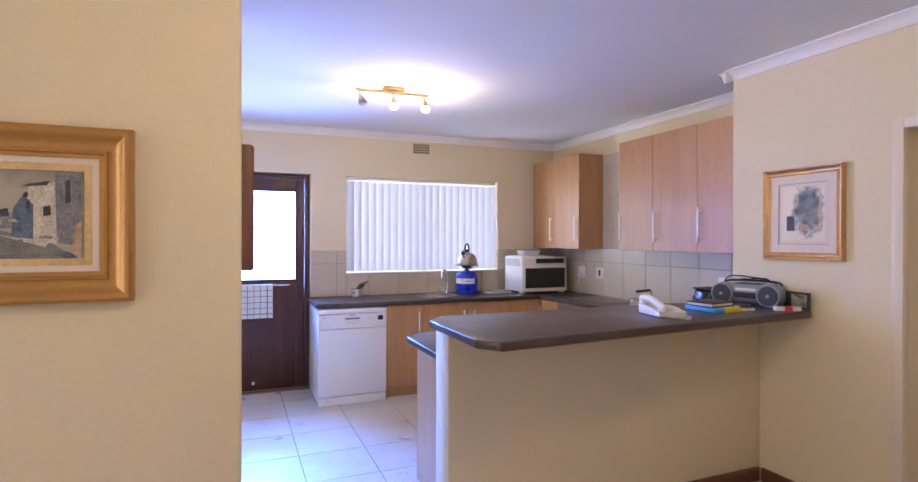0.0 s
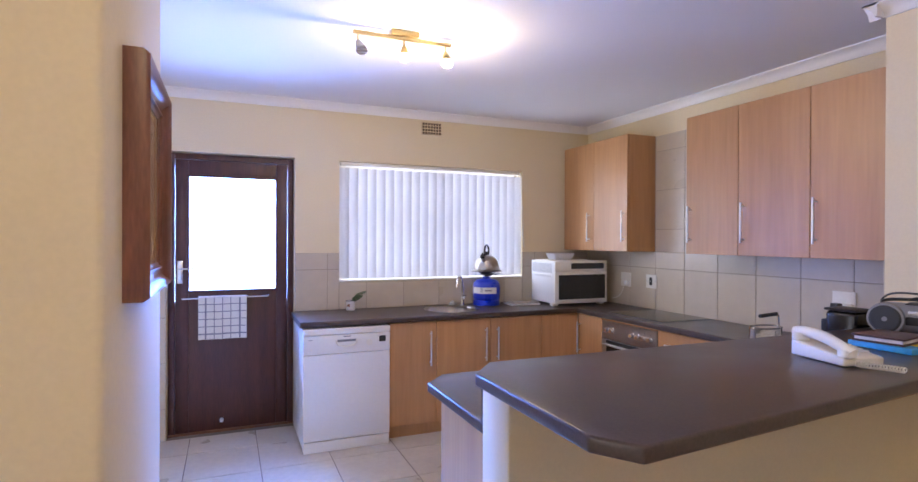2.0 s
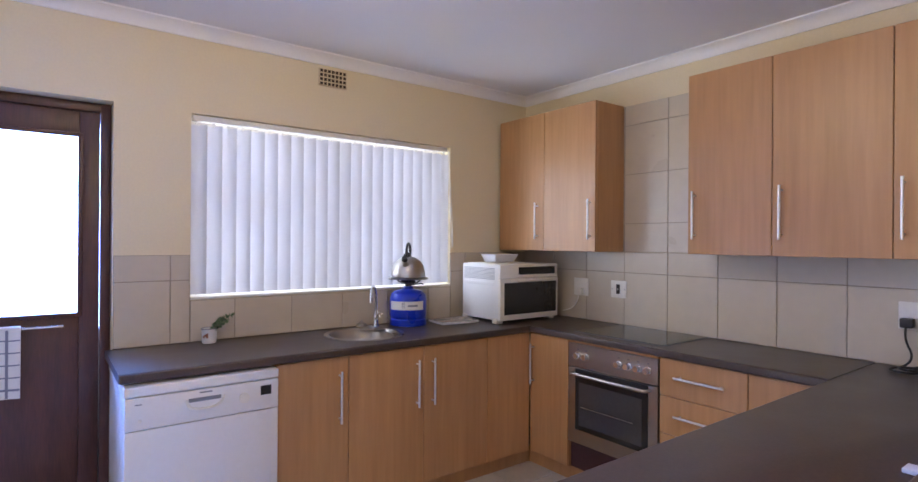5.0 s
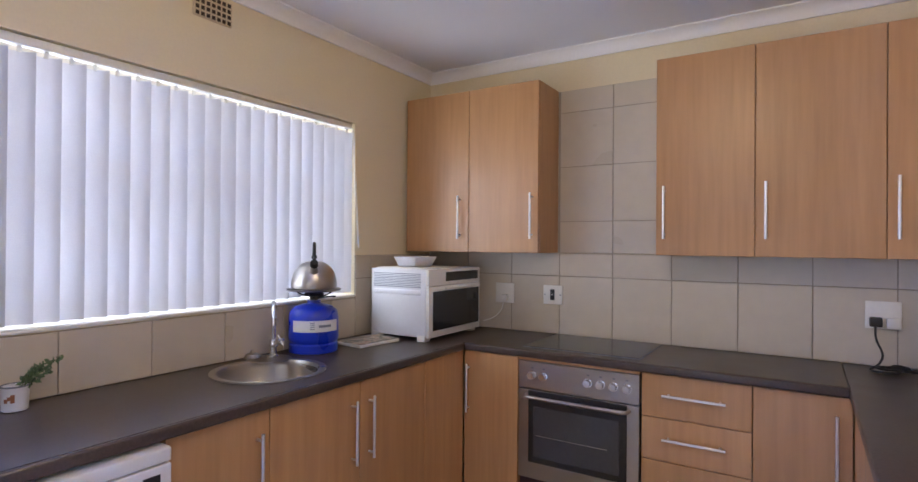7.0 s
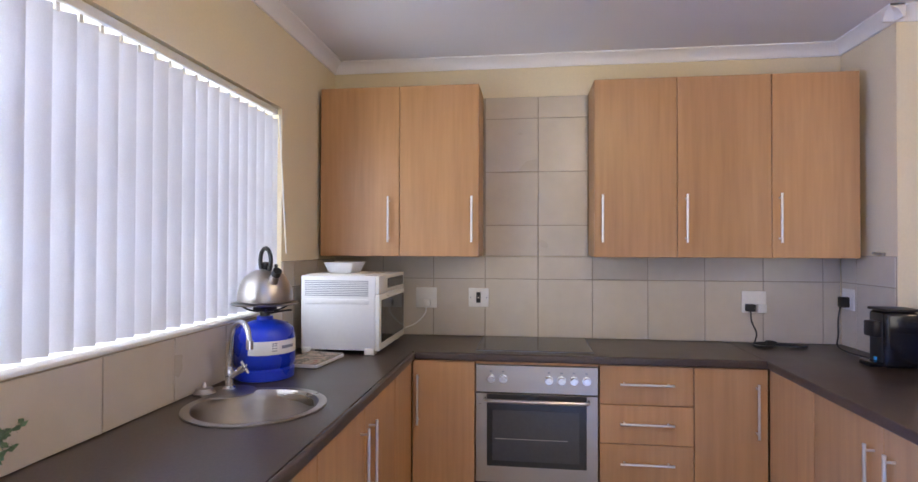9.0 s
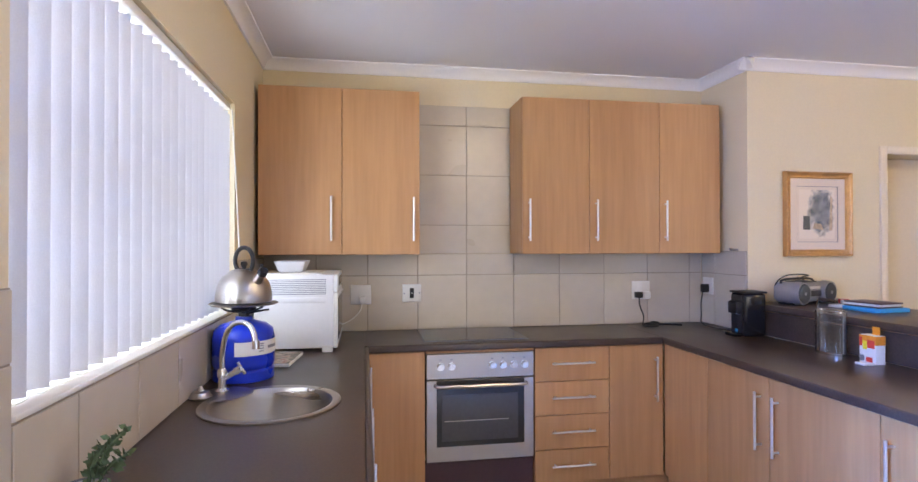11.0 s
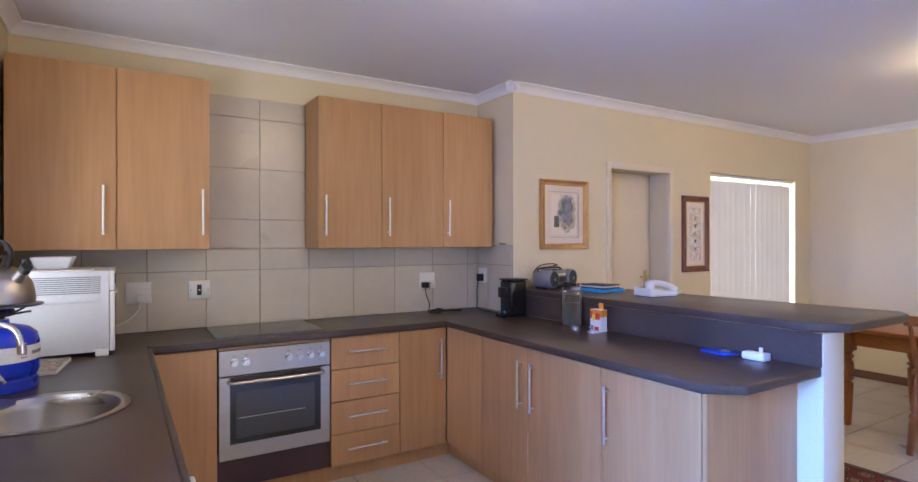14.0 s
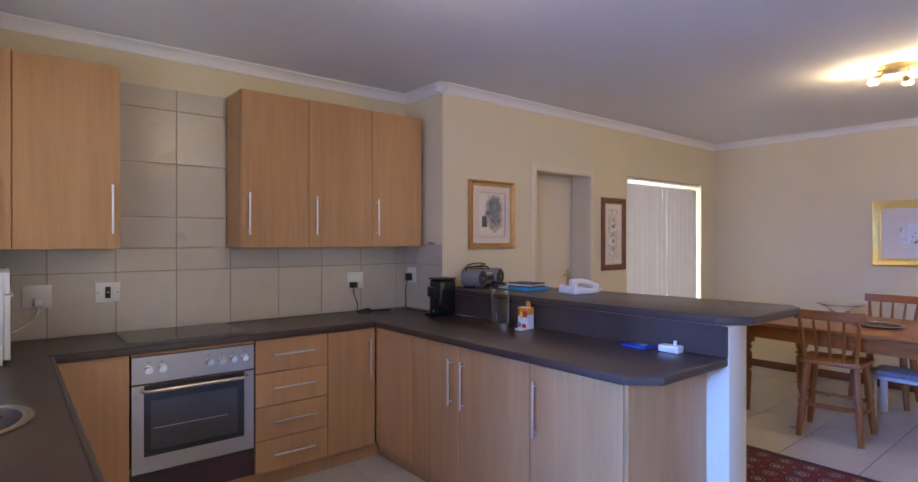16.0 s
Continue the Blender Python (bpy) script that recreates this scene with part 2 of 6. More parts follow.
def rug_paint():
    m = bpy.data.materials.new("red_woven_rug")
    m.use_nodes = True
    n, L = m.node_tree.nodes, m.node_tree.links
    tc, mp = n.new("ShaderNodeTexCoord"), n.new("ShaderNodeMapping")
    mp.inputs["Scale"].default_value = (7.5, 7.5, 0.001)
    vo, ramp = n.new("ShaderNodeTexVoronoi"), n.new("ShaderNodeValToRGB")
    vo.inputs["Scale"].default_value, vo.inputs["Randomness"].default_value = 1.0, 0.12
    L.new(tc.outputs["Object"], mp.inputs[0])
    L.new(mp.outputs[0], vo.inputs["Vector"])
    L.new(vo.outputs["Distance"], ramp.inputs[0])
    ramp.color_ramp.interpolation = "CONSTANT"
    e = ramp.color_ramp.elements
    cols = [(0.0, (0.30, 0.05, 0.04)), (0.12, (0.5, 0.36, 0.26)), (0.19, (0.04, 0.02, 0.03)), (0.26, (0.40, 0.24, 0.17)),
            (0.32, (0.03, 0.015, 0.02)), (0.38, (0.24, 0.022, 0.022)), (0.56, (0.05, 0.015, 0.02)), (0.62, (0.33, 0.14, 0.10))]
    while len(e) < len(cols):
        e.new(0.5)
    for i, (p, c) in enumerate(cols):
        e[i].position, e[i].color = p, (*c, 1)
    no, mix = n.new("ShaderNodeTexNoise"), n.new("ShaderNodeMix")
    no.inputs["Scale"].default_value = 90
    L.new(tc.outputs["Object"], no.inputs["Vector"])
    mix.data_type, mix.blend_type, mix.inputs["Factor"].default_value = "RGBA", "MULTIPLY", 0.7
    L.new(ramp.outputs[0], mix.inputs["A"])
    L.new(no.outputs["Fac"], mix.inputs["B"])
    b = n["Principled BSDF"]
    b.inputs["Roughness"].default_value = 0.95
    L.new(mix.outputs["Result"], b.inputs["Base Color"])
    bp = n.new("ShaderNodeBump")
    bp.inputs["Strength"].default_value, bp.inputs["Distance"].default_value = 0.5, 0.004
    L.new(no.outputs["Fac"], bp.inputs["Height"])
    L.new(bp.outputs[0], b.inputs["Normal"])
    return m


RUG = rug_paint()

# ---- shapes ----
def box(bm, x0, x1, y0, y1, z0, z1, bevel=0.0, seg=2):
    r = bmesh.ops.create_cube(bm, size=1, matrix=Matrix.Translation(((x0 + x1) / 2, (y0 + y1) / 2, (z0 + z1) / 2))
                              @ Matrix.Diagonal((abs(x1 - x0), abs(y1 - y0), abs(z1 - z0), 1)))
    if bevel:
        edges = list({e for v in r["verts"] for e in v.link_edges})
        bmesh.ops.bevel(bm, geom=edges, offset=bevel, segments=seg, profile=0.5, affect="EDGES")
    return bm


def tube(bm, a, b, r, r2=None, seg=14):
    a, b = Vector(a), Vector(b)
    d = b - a
    m = Matrix.Translation((a + b) / 2) @ d.to_track_quat("Z", "Y").to_matrix().to_4x4()
    bmesh.ops.create_cone(bm, cap_ends=True, segments=seg, radius1=r, radius2=r if r2 is None else r2, depth=d.length, matrix=m)
    return bm


def sweep(bm, pts, r, seg=8):
    """A round bar along a line of points, smoothed."""
    pts = [Vector(p) for p in pts]
    for _ in range(2):
        out = [pts[0]]
        for p, q in zip(pts, pts[1:]):
            out += [p.lerp(q, 0.25), p.lerp(q, 0.75)]
        pts = out + [pts[-1]]
    rings, up = [], None
    for i, p in enumerate(pts):
        d = (pts[min(i + 1, len(pts) - 1)] - pts[max(i - 1, 0)]).normalized()
        if up is None:
            up = d.orthogonal().normalized()
        up = (up - d * up.dot(d)).normalized()
        side = d.cross(up)
        rings.append([bm.verts.new(p + r * (math.cos(k * math.tau / seg) * up + math.sin(k * math.tau / seg) * side)) for k in range(seg)])
    for a, b in zip(rings, rings[1:]):
        for k in range(seg):
            bm.faces.new((a[k], a[(k + 1) % seg], b[(k + 1) % seg], b[k]))
    bm.faces.new(rings[0][::-1])
    bm.faces.new(rings[-1])
    return bm


def lathe(bm, profile, centre=(0, 0, 0), seg=32, close=True):
    """A turned shape: profile of (radius, height)."""
    cx, cy, cz = centre
    rings = [[bm.verts.new((cx + max(r, 1e-4) * math.cos(k * math.tau / seg), cy + max(r, 1e-4) * math.sin(k * math.tau / seg), cz + z)) for k in range(seg)] for r, z in profile]
    for a, b in zip(rings, rings[1:]):
        for k in range(seg):
            bm.faces.new((a[k], a[(k + 1) % seg], b[(k + 1) % seg], b[k]))
    if close:
        bm.faces.new(rings[0][::-1])
        bm.faces.new(rings[-1])
    return bm


def prism(bm, outline, z0, z1, bevel=0.0):
    """An outline in plan, raised from z0 to z1."""
    lo = [bm.verts.new((x, y, z0)) for x, y in outline]
    hi = [bm.verts.new((x, y, z1)) for x, y in outline]
    n = len(outline)
    bm.faces.new(lo[::-1])
    bm.faces.new(hi)
    for i in range(n):
        bm.faces.new((lo[i], lo[(i + 1) % n], hi[(i + 1) % n], hi[i]))
    if bevel:
        edges = list({e for v in lo + hi for e in v.link_edges})
        bmesh.ops.bevel(bm, geom=edges, offset=bevel, segments=3, profile=0.5, affect="EDGES")
    return bm


B = bmesh.new


def finish(bm, name, material, smooth=True):
    bmesh.ops.recalc_face_normals(bm, faces=bm.faces)
    me = bpy.data.meshes.new(name)
    bm.to_mesh(me)
    bm.free()
    me.materials.append(material)
    if smooth:
        for p in me.polygons:
            p.use_smooth = True
        me.set_sharp_from_angle(angle=radians(35))
    return me


def thing(name, place, label, category, group=""):
    ob = new(name)
    ob.empty_display_size = 0.1
    ob.location = place
    return tagged(ob, label, category, group)


def part(name, bm, material, parent, label=""):
    """One mesh under a thing or under a part; its shape is given in the place's own metres."""
    root = parent
    while root.parent:
        root = root.parent
    bmesh.ops.translate(bm, vec=-root.location, verts=bm.verts)
    ob = new(name, finish(bm, name, material))
    ob.parent = parent
    return tagged(ob, label)


def solid(name, bm, material, label, category="", kind="", group=""):
    return tagged(new(name, finish(bm, name, material)), label, category, group, kind)


def piece(name, mesh, parent, at, rot=0):
    ob = new(name, mesh)
    ob.parent = parent
    ob.matrix_basis = pose(*at) @ pose(0, 0, 0, 0, 0, rot)
    return ob


# ---- the plan ----
NORTH, EAST, PICT, CEIL = 5.49, 3.41, 2.95, 2.53
SOUTH, WEST, KWEST = -1.45, -3.1, -1.5
DOOR = (-0.205, 0.680, 2.085)
WIN = (1.022, 2.685, 1.109, 2.080)
IDOOR = (0.90, 1.645, 2.00)
PATIO = (-1.153, 0.324, 2.04)


def wall(name, boxes, label):
    bm = B()
    for b in boxes:
        box(bm, *b)
    return solid(name, bm, PLASTER, label, "wall", "structure")


wall("wall_north", [
    (KWEST - 0.2, DOOR[0], NORTH, NORTH + 0.24, 0, CEIL), (DOOR[0], DOOR[1], NORTH, NORTH + 0.24, DOOR[2], CEIL),
    (DOOR[1], WIN[0], NORTH, NORTH + 0.24, 0, CEIL), (WIN[0], WIN[1], NORTH, NORTH + 0.24, 0, WIN[2]),
    (WIN[0], WIN[1], NORTH, NORTH + 0.24, WIN[3], CEIL), (WIN[1], EAST + 0.24, NORTH, NORTH + 0.24, 0, CEIL)],
    "cream painted plaster wall with a window and a back door")
wall("wall_east", [(EAST, EAST + 0.24, 2.61, NORTH, 0, CEIL)], "cream painted kitchen wall behind the wall cabinets")
wall("wall_picture", [
    (PICT, EAST + 0.24, IDOOR[1], 2.61, 0, CEIL), (PICT, EAST + 0.24, IDOOR[0], IDOOR[1], IDOOR[2], CEIL),
    (PICT, EAST + 0.24, PATIO[1], IDOOR[0], 0, CEIL), (PICT, PICT + 0.24, PATIO[0], PATIO[1], PATIO[2], CEIL),
    (PICT, PICT + 0.24, SOUTH - 0.2, PATIO[0], 0, CEIL), (PICT + 0.30, EAST + 0.24, IDOOR[0], IDOOR[1], 0, IDOOR[2])],
    "cream painted wall with an inner door and a patio door")
wall("wall_south", [(WEST - 0.2, PICT, SOUTH - 0.2, SOUTH, 0, CEIL)], "cream painted dining room wall")
# unseen closing wall; the window opening is assumed, for the lamp behind it
wall("wall_west", [(WEST - 0.2, WEST, SOUTH, -0.9, 0, CEIL), (WEST - 0.2, WEST, 1.5, 2.06, 0, CEIL),
                   (WEST - 0.2, WEST, -0.9, 1.5, 0, 0.5), (WEST - 0.2, WEST, -0.9, 1.5, 2.1, CEIL)], "plain cream painted wall with an assumed, unseen window opening")
bm = B()
box(bm, WEST - 0.2, 0.022, 2.06, 2.845, 0, CEIL)
bmesh.ops.bevel(bm, geom=[e for e in bm.edges if all(v.co.x > 0 for v in e.verts) and abs(e.verts[0].co.z - e.verts[1].co.z) > 1],
                offset=0.012, segments=3, profile=0.5, affect="EDGES")
solid("wall_passage", bm, PLASTER, "thick cream painted wall between living room and kitchen", "wall", "structure")
# unseen closing wall; its opening is added to let the fill lamp in
wall("wall_kitchen_west", [(KWEST - 0.2, KWEST, 2.845, 3.3, 0, CEIL), (KWEST - 0.2, KWEST, 4.6, NORTH, 0, CEIL),
                           (KWEST - 0.2, KWEST, 3.3, 4.6, 2.05, CEIL)], "plain cream painted wall with an added unseen opening")
bm = B()
box(bm, 0.925, PICT, 2.41, 2.585, 0, 1.03, 0.008)
solid("wall_bar", bm, PLASTER, "low cream painted wall carrying the breakfast bar", "wall", "structure")
solid("ceiling", box(B(), WEST - 0.2, EAST + 0.24, SOUTH - 0.2, NORTH + 0.24, CEIL, CEIL + 0.15), CEILING, "flat white painted ceiling", "ceiling", "structure")


def cornice(name, a, b, inward):
    """A coved cornice along a wall from a to b."""
    prof = [(0, -0.062), (0.012, -0.062), (0.016, -0.048), (0.030, -0.026), (0.054, -0.012), (0.066, -0.008), (0.066, 0), (0, 0)]
    bm = B()
    a, b, n = Vector((*a, CEIL)), Vector((*b, CEIL)), Vector((*inward, 0))
    rings = [[bm.verts.new(p + n * u + Vector((0, 0, w))) for u, w in prof] for p in (a, b)]
    k = len(prof)
    for i in range(k):
        bm.faces.new((rings[0][i], rings[0][(i + 1) % k], rings[1][(i + 1) % k], rings[1][i]))
    bm.faces.new(rings[0])
    bm.faces.new(rings[1])
    return solid(name, bm, CORNICE, "white moulded plaster cornice", "cornice", "structure")


cornice("trim_cornice_north", (KWEST, NORTH), (EAST, NORTH), (0, -1))
cornice("trim_cornice_east", (EAST, NORTH - 0.002), (EAST, 2.61), (-1, 0))
cornice("trim_cornice_return", (EAST, 2.61), (PICT - 0.066, 2.61), (0, 1))
cornice("trim_cornice_picture", (PICT, 2.674), (PICT, SOUTH), (-1, 0))
cornice("trim_cornice_south", (PICT - 0.002, SOUTH), (WEST, SOUTH), (0, 1))


def skirting(name, x0, x1, y0, y1):
    return solid(name, box(B(), x0, x1, y0, y1, 0.005, 0.085, 0.004), SKIRTING, "brown varnished wooden skirting board", "skirting", "structure")


skirting("baseboard_south", WEST, PICT, SOUTH, SOUTH + 0.018)
skirting("baseboard_picture", PICT - 0.018, PICT, IDOOR[1] + 0.06, 2.39)
skirting("baseboard_bar", 0.93, PICT - 0.02, 2.392, 2.41)
skirting("baseboard_middle", PICT - 0.018, PICT, PATIO[1] + 0.02, IDOOR[0] - 0.06)
skirting("baseboard_passage", WEST, 0.01, 2.042, 2.06)

# outside
solid("ground", box(B(), -600, 600, -600, 600, -0.12, -0.02), PAVING, "pale paved ground outside the house", "ground", "structure")
floor = solid("floor", box(B(), WEST - 0.2, EAST + 0.24, SOUTH - 0.2, NORTH + 0.24, -0.02, 0.0), GROUT_FLOOR, "cream ceramic tiled floor with dark joints", "floor", "structure")

# back door
door = thing("door_back", (0.24, 5.62, 0), "dark red-brown wooden stable door with a bright glazed upper light", "door")
door["kind"] = "structure"
bm = B()
box(bm, DOOR[0] + 0.003, DOOR[0] + 0.045, 5.575, 5.66, 0, DOOR[2] - 0.003, 0.003)
box(bm, DOOR[1] - 0.045, DOOR[1] - 0.003, 5.575, 5.66, 0, DOOR[2] - 0.003, 0.003)
box(bm, DOOR[0] + 0.045, DOOR[1] - 0.045, 5.575, 5.66, DOOR[2] - 0.045, DOOR[2] - 0.003, 0.003)
part("door_frame", bm, DOORWOOD, door)
bm = B()
GX0, GX1, GZ0, GZ1 = -0.068, 0.550, 1.062, 1.918
box(bm, DOOR[0] + 0.048, GX0, 5.59, 5.63, 0.012, DOOR[2] - 0.048, 0.004)
box(bm, GX1, DOOR[1] - 0.048, 5.59, 5.63, 0.012, DOOR[2] - 0.048, 0.004)
box(bm, GX0, GX1, 5.59, 5.63, GZ1, DOOR[2] - 0.048, 0.004)
box(bm, GX0, GX1, 5.59, 5.63, 0.012, GZ0, 0.004)
leaf = part("door_leaf", bm, DOORWOOD, door)
bm = B()
for x0, x1, z0, z1 in ((GX0 - 0.014, GX0 + 0.006, GZ0, GZ1), (GX1 - 0.006, GX1 + 0.014, GZ0, GZ1),
                       (GX0 - 0.014, GX1 + 0.014, GZ1 - 0.006, GZ1 + 0.014), (GX0 - 0.014, GX1 + 0.014, GZ0 - 0.014, GZ0 + 0.006)):
    box(bm, x0, x1, 5.580, 5.592, z0, z1, 0.003)
part("glazing_bead", bm, DOORWOOD, leaf)
pane = part("pane", box(B(), GX0 - 0.005, GX1 + 0.005, 5.606, 5.611, GZ0 - 0.005, GZ1 + 0.005), GLASS, leaf)
pane.visible_shadow = False
bm = B()
box(bm, -0.145, -0.105, 5.580, 5.592, 1.12, 1.29, 0.004)
sweep(bm, [(-0.125, 5.585, 1.23), (-0.125, 5.55, 1.23), (-0.11, 5.545, 1.23), (-0.03, 5.545, 1.23)], 0.008)
part("door_handle", bm, CHROME, leaf, "chrome lever handle on a long plate")
bm = B()
tube(bm, (-0.11, 5.55, 1.008), (0.49, 5.55, 1.012), 0.006)
tube(bm, (-0.10, 5.592, 1.008), (-0.10, 5.55, 1.008), 0.007)
tube(bm, (0.48, 5.592, 1.012), (0.48, 5.55, 1.012), 0.007)
part("towel_rail", bm, CHROME, leaf, "thin chrome towel rail")
part("door_stop", tube(B(), (0.16, 5.592, 0.085), (0.16, 5.56, 0.085), 0.014), HANDLE, leaf)
wall_lip = solid("trim_threshold", box(B(), DOOR[0], DOOR[1], 5.56, 5.70, 0.0, 0.014, 0.004), SKIRTING, "brown wooden door threshold", "threshold", "structure")

# tea towel over the rail
towel = thing("tea_towel", (0.165, 5.55, 0.70), "white tea towel with a grey-blue check hanging over the rail", "towel")


def towel_y(x, z):
    return 0.006 * math.sin(x * 34) + 0.004 * math.sin(x * 71 + z * 9)


def cloth_strip(bm, x0, x1, z0, z1, y, thick):
    nx, nz = max(1, round((x1 - x0) / 0.012)), max(1, round((z1 - z0) / 0.03))
    for dy in (0, thick):
        vs = [[bm.verts.new((x0 + (x1 - x0) * i / nx, y + dy + towel_y(x0 + (x1 - x0) * i / nx, z0 + (z1 - z0) * j / nz), z0 + (z1 - z0) * j / nz)) for i in range(nx + 1)] for j in range(nz + 1)]
        for j in range(nz):
            for i in range(nx):
                bm.faces.new((vs[j][i], vs[j][i + 1], vs[j + 1][i + 1], vs[j + 1][i]))
    return bm


bm = cloth_strip(B(), 0.0, 0.333, 0.705, 1.014, 5.532, 0.004)
cloth_strip(bm, 0.0, 0.333, 0.78, 1.014, 5.562, 0.004)
tube(bm, (0.0, 5.55, 1.014), (0.333, 5.55, 1.014), 0.013)
part("cloth", bm, TOWEL, towel)
bm = B()
for i, x in enumerate((0.05, 0.108, 0.165, 0.222, 0.285)):
    w = 0.011 if i in (0, 4) else 0.006
    cloth_strip(bm, x - w / 2, x + w / 2, 0.708, 1.012, 5.5300, 0.001)
for i, z in enumerate((0.745, 0.80, 0.855, 0.91, 0.965)):
    w = 0.010 if i in (0, ) else 0.006
    cloth_strip(bm, 0.002, 0.331, z - w / 2, z + w / 2, 5.5292, 0.001)
part("check_stripe", bm, TOWEL_STRIPE, towel)

# kitchen window: frame, panes, sill, vertical blind
win = thing("window_1", (1.85, 5.62, WIN[2]), "wide kitchen window behind a closed vertical blind", "window")
win["kind"] = "structure"
bm = B()
for x0, x1, z0, z1 in ((WIN[0], WIN[0] + 0.05, WIN[2], WIN[3]), (WIN[1] - 0.05, WIN[1], WIN[2], WIN[3]), (WIN[0] + 0.05, WIN[1] - 0.05, WIN[2], WIN[2] + 0.05),
                       (WIN[0] + 0.05, WIN[1] - 0.05, WIN[3] - 0.05, WIN[3]), (1.83, 1.88, WIN[2] + 0.05, WIN[3] - 0.05),
                       (WIN[0] + 0.05, 1.83, 1.60, 1.655), (1.88, WIN[1] - 0.05, 1.60, 1.655)):
    box(bm, x0, x1, 5.64, 5.68, z0, z1, 0.004)
part("window_frame", bm, WHITE_TRIM, win)
for x0, x1 in ((WIN[0] + 0.05, 1.83), (1.88, WIN[1] - 0.05)):
    for z0, z1 in ((WIN[2] + 0.05, 1.60), (1.655, WIN[3] - 0.05)):
        p = part("pane", box(B(), x0, x1, 5.658, 5.663, z0, z1), GLASS, win)
        p.visible_shadow = False
part("window_sill", box(B(), WIN[0] + 0.002, WIN[1] - 0.002, 5.478, 5.64, WIN[2] + 0.001, WIN[2] + 0.014, 0.004), WHITE_TRIM, win)


def slat_mesh(w, h, turn, bow=0.006, n=6):
    """One hanging blind slat, slightly bowed, turned about its height."""
    bm = B()
    for s in (0, 0.0012):
        lo, hi = [], []
        for i in range(n + 1):
            u = i / n - 0.5
            x, y = u * w, bow * (1 - 4 * u * u) + s
            c, q = math.cos(turn), math.sin(turn)
            px, py = x * c - y * q, x * q + y * c
            lo.append(bm.verts.new((px, py, -h)))
            hi.append(bm.verts.new((px, py, 0)))
        for i in range(n):
            bm.faces.new((lo[i], lo[i + 1], hi[i + 1], hi[i]))
    return bm


blind = thing("vertical_blind", (1.85, 5.53, 2.06), "pale grey-white vertical blind, closed across the kitchen window", "blind")
part("head_rail", box(B(), WIN[0] + 0.012, WIN[1] - 0.012, 5.505, 5.545, WIN[3] - 0.034, WIN[3] - 0.004, 0.004), OFFWHITE, blind)
SL = 22
slat = finish(slat_mesh(0.089, WIN[3] - WIN[2] - 0.075, radians(-30), 0.011), "slat", BLIND)
hook = finish(box(B(), -0.006, 0.006, -0.002, 0.002, -0.004, 0.024), "hook", OFFWHITE)
pitch = (WIN[1] - WIN[0] - 0.075) / (SL - 1)
for i in range(SL):
    x = WIN[0] + 0.042 + i * pitch - blind.location.x
    piece("slat", slat, blind, (x, -0.004, WIN[3] - 0.050 - 2.06), random.uniform(-3, 3))
    piece("hook", hook, blind, (x, -0.004, WIN[3] - 0.052 - 2.06))
bm = B()
sweep(bm, [(WIN[0] + 0.03 + 0.0793 * (i / 4), 5.512 + 0.002 * math.sin(i * 1.57), WIN[2] + 0.026 - 0.010 * abs(math.sin(i * math.pi / 4))) for i in range(0, 81)], 0.0011, 4)
part("bottom_chain", bm, OFFWHITE, blind)
sweep_bm = sweep(B(), [(WIN[1] - 0.012, 5.50, 2.05), (WIN[1] - 0.010, 5.48, 1.7), (WIN[1] + 0.004, 5.47, 1.42), (WIN[1] + 0.012, 5.47, 1.37), (WIN[1] + 0.018, 5.475, 1.42), (WIN[1] - 0.004, 5.50, 2.05)], 0.0025, 6)
part("pull_cord", sweep_bm, OFFWHITE, blind)

# air brick above the window
vent = thing("air_vent", (1.80, NORTH, 2.34), "small cream clay air vent with rows of holes", "vent")
part("grille", box(B(), 1.712, 1.890, NORTH - 0.012, NORTH, 2.344, 2.447, 0.003), VENT, vent)
for r in range(4):
    for c in range(7):
        x, z = 1.727 + c * 0.0245, 2.357 + r * 0.0255
        part("hole", box(B(), x - 0.008, x + 0.008, NORTH - 0.0135, NORTH - 0.011, z - 0.008, z + 0.008), HOLE, vent)

# inner door
idoor = thing("door_inner", (PICT + 0.22, 1.27, 0), "closed cream painted inner door with a lever handle", "door")
idoor["kind"] = "structure"
bm = B()
box(bm, PICT - 0.014, PICT + 0.03, IDOOR[0] - 0.038, IDOOR[0] + 0.012, 0, IDOOR[2] + 0.038, 0.003)
box(bm, PICT - 0.014, PICT + 0.03, IDOOR[1] - 0.012, IDOOR[1] + 0.038, 0, IDOOR[2] + 0.038, 0.003)
box(bm, PICT - 0.014, PICT + 0.03, IDOOR[0] + 0.012, IDOOR[1] - 0.012, IDOOR[2] - 0.012, IDOOR[2] + 0.038, 0.003)
part("architrave", bm, CREAMDOOR, idoor)
leaf = part("door_leaf", box(B(), PICT + 0.215, PICT + 0.255, IDOOR[0] + 0.004, IDOOR[1] - 0.004, 0.01, IDOOR[2] - 0.004, 0.003), CREAMDOOR, idoor)
bm = B()
box(bm, PICT + 0.205, PICT + 0.214, 0.955, 0.99, 0.96, 1.14, 0.003)
sweep(bm, [(PICT + 0.21, 0.972, 1.09), (PICT + 0.17, 0.972, 1.09), (PICT + 0.165, 0.99, 1.09), (PICT + 0.165, 1.08, 1.085)], 0.008)
part("door_handle", bm, BRASS, leaf, "brass lever handle")

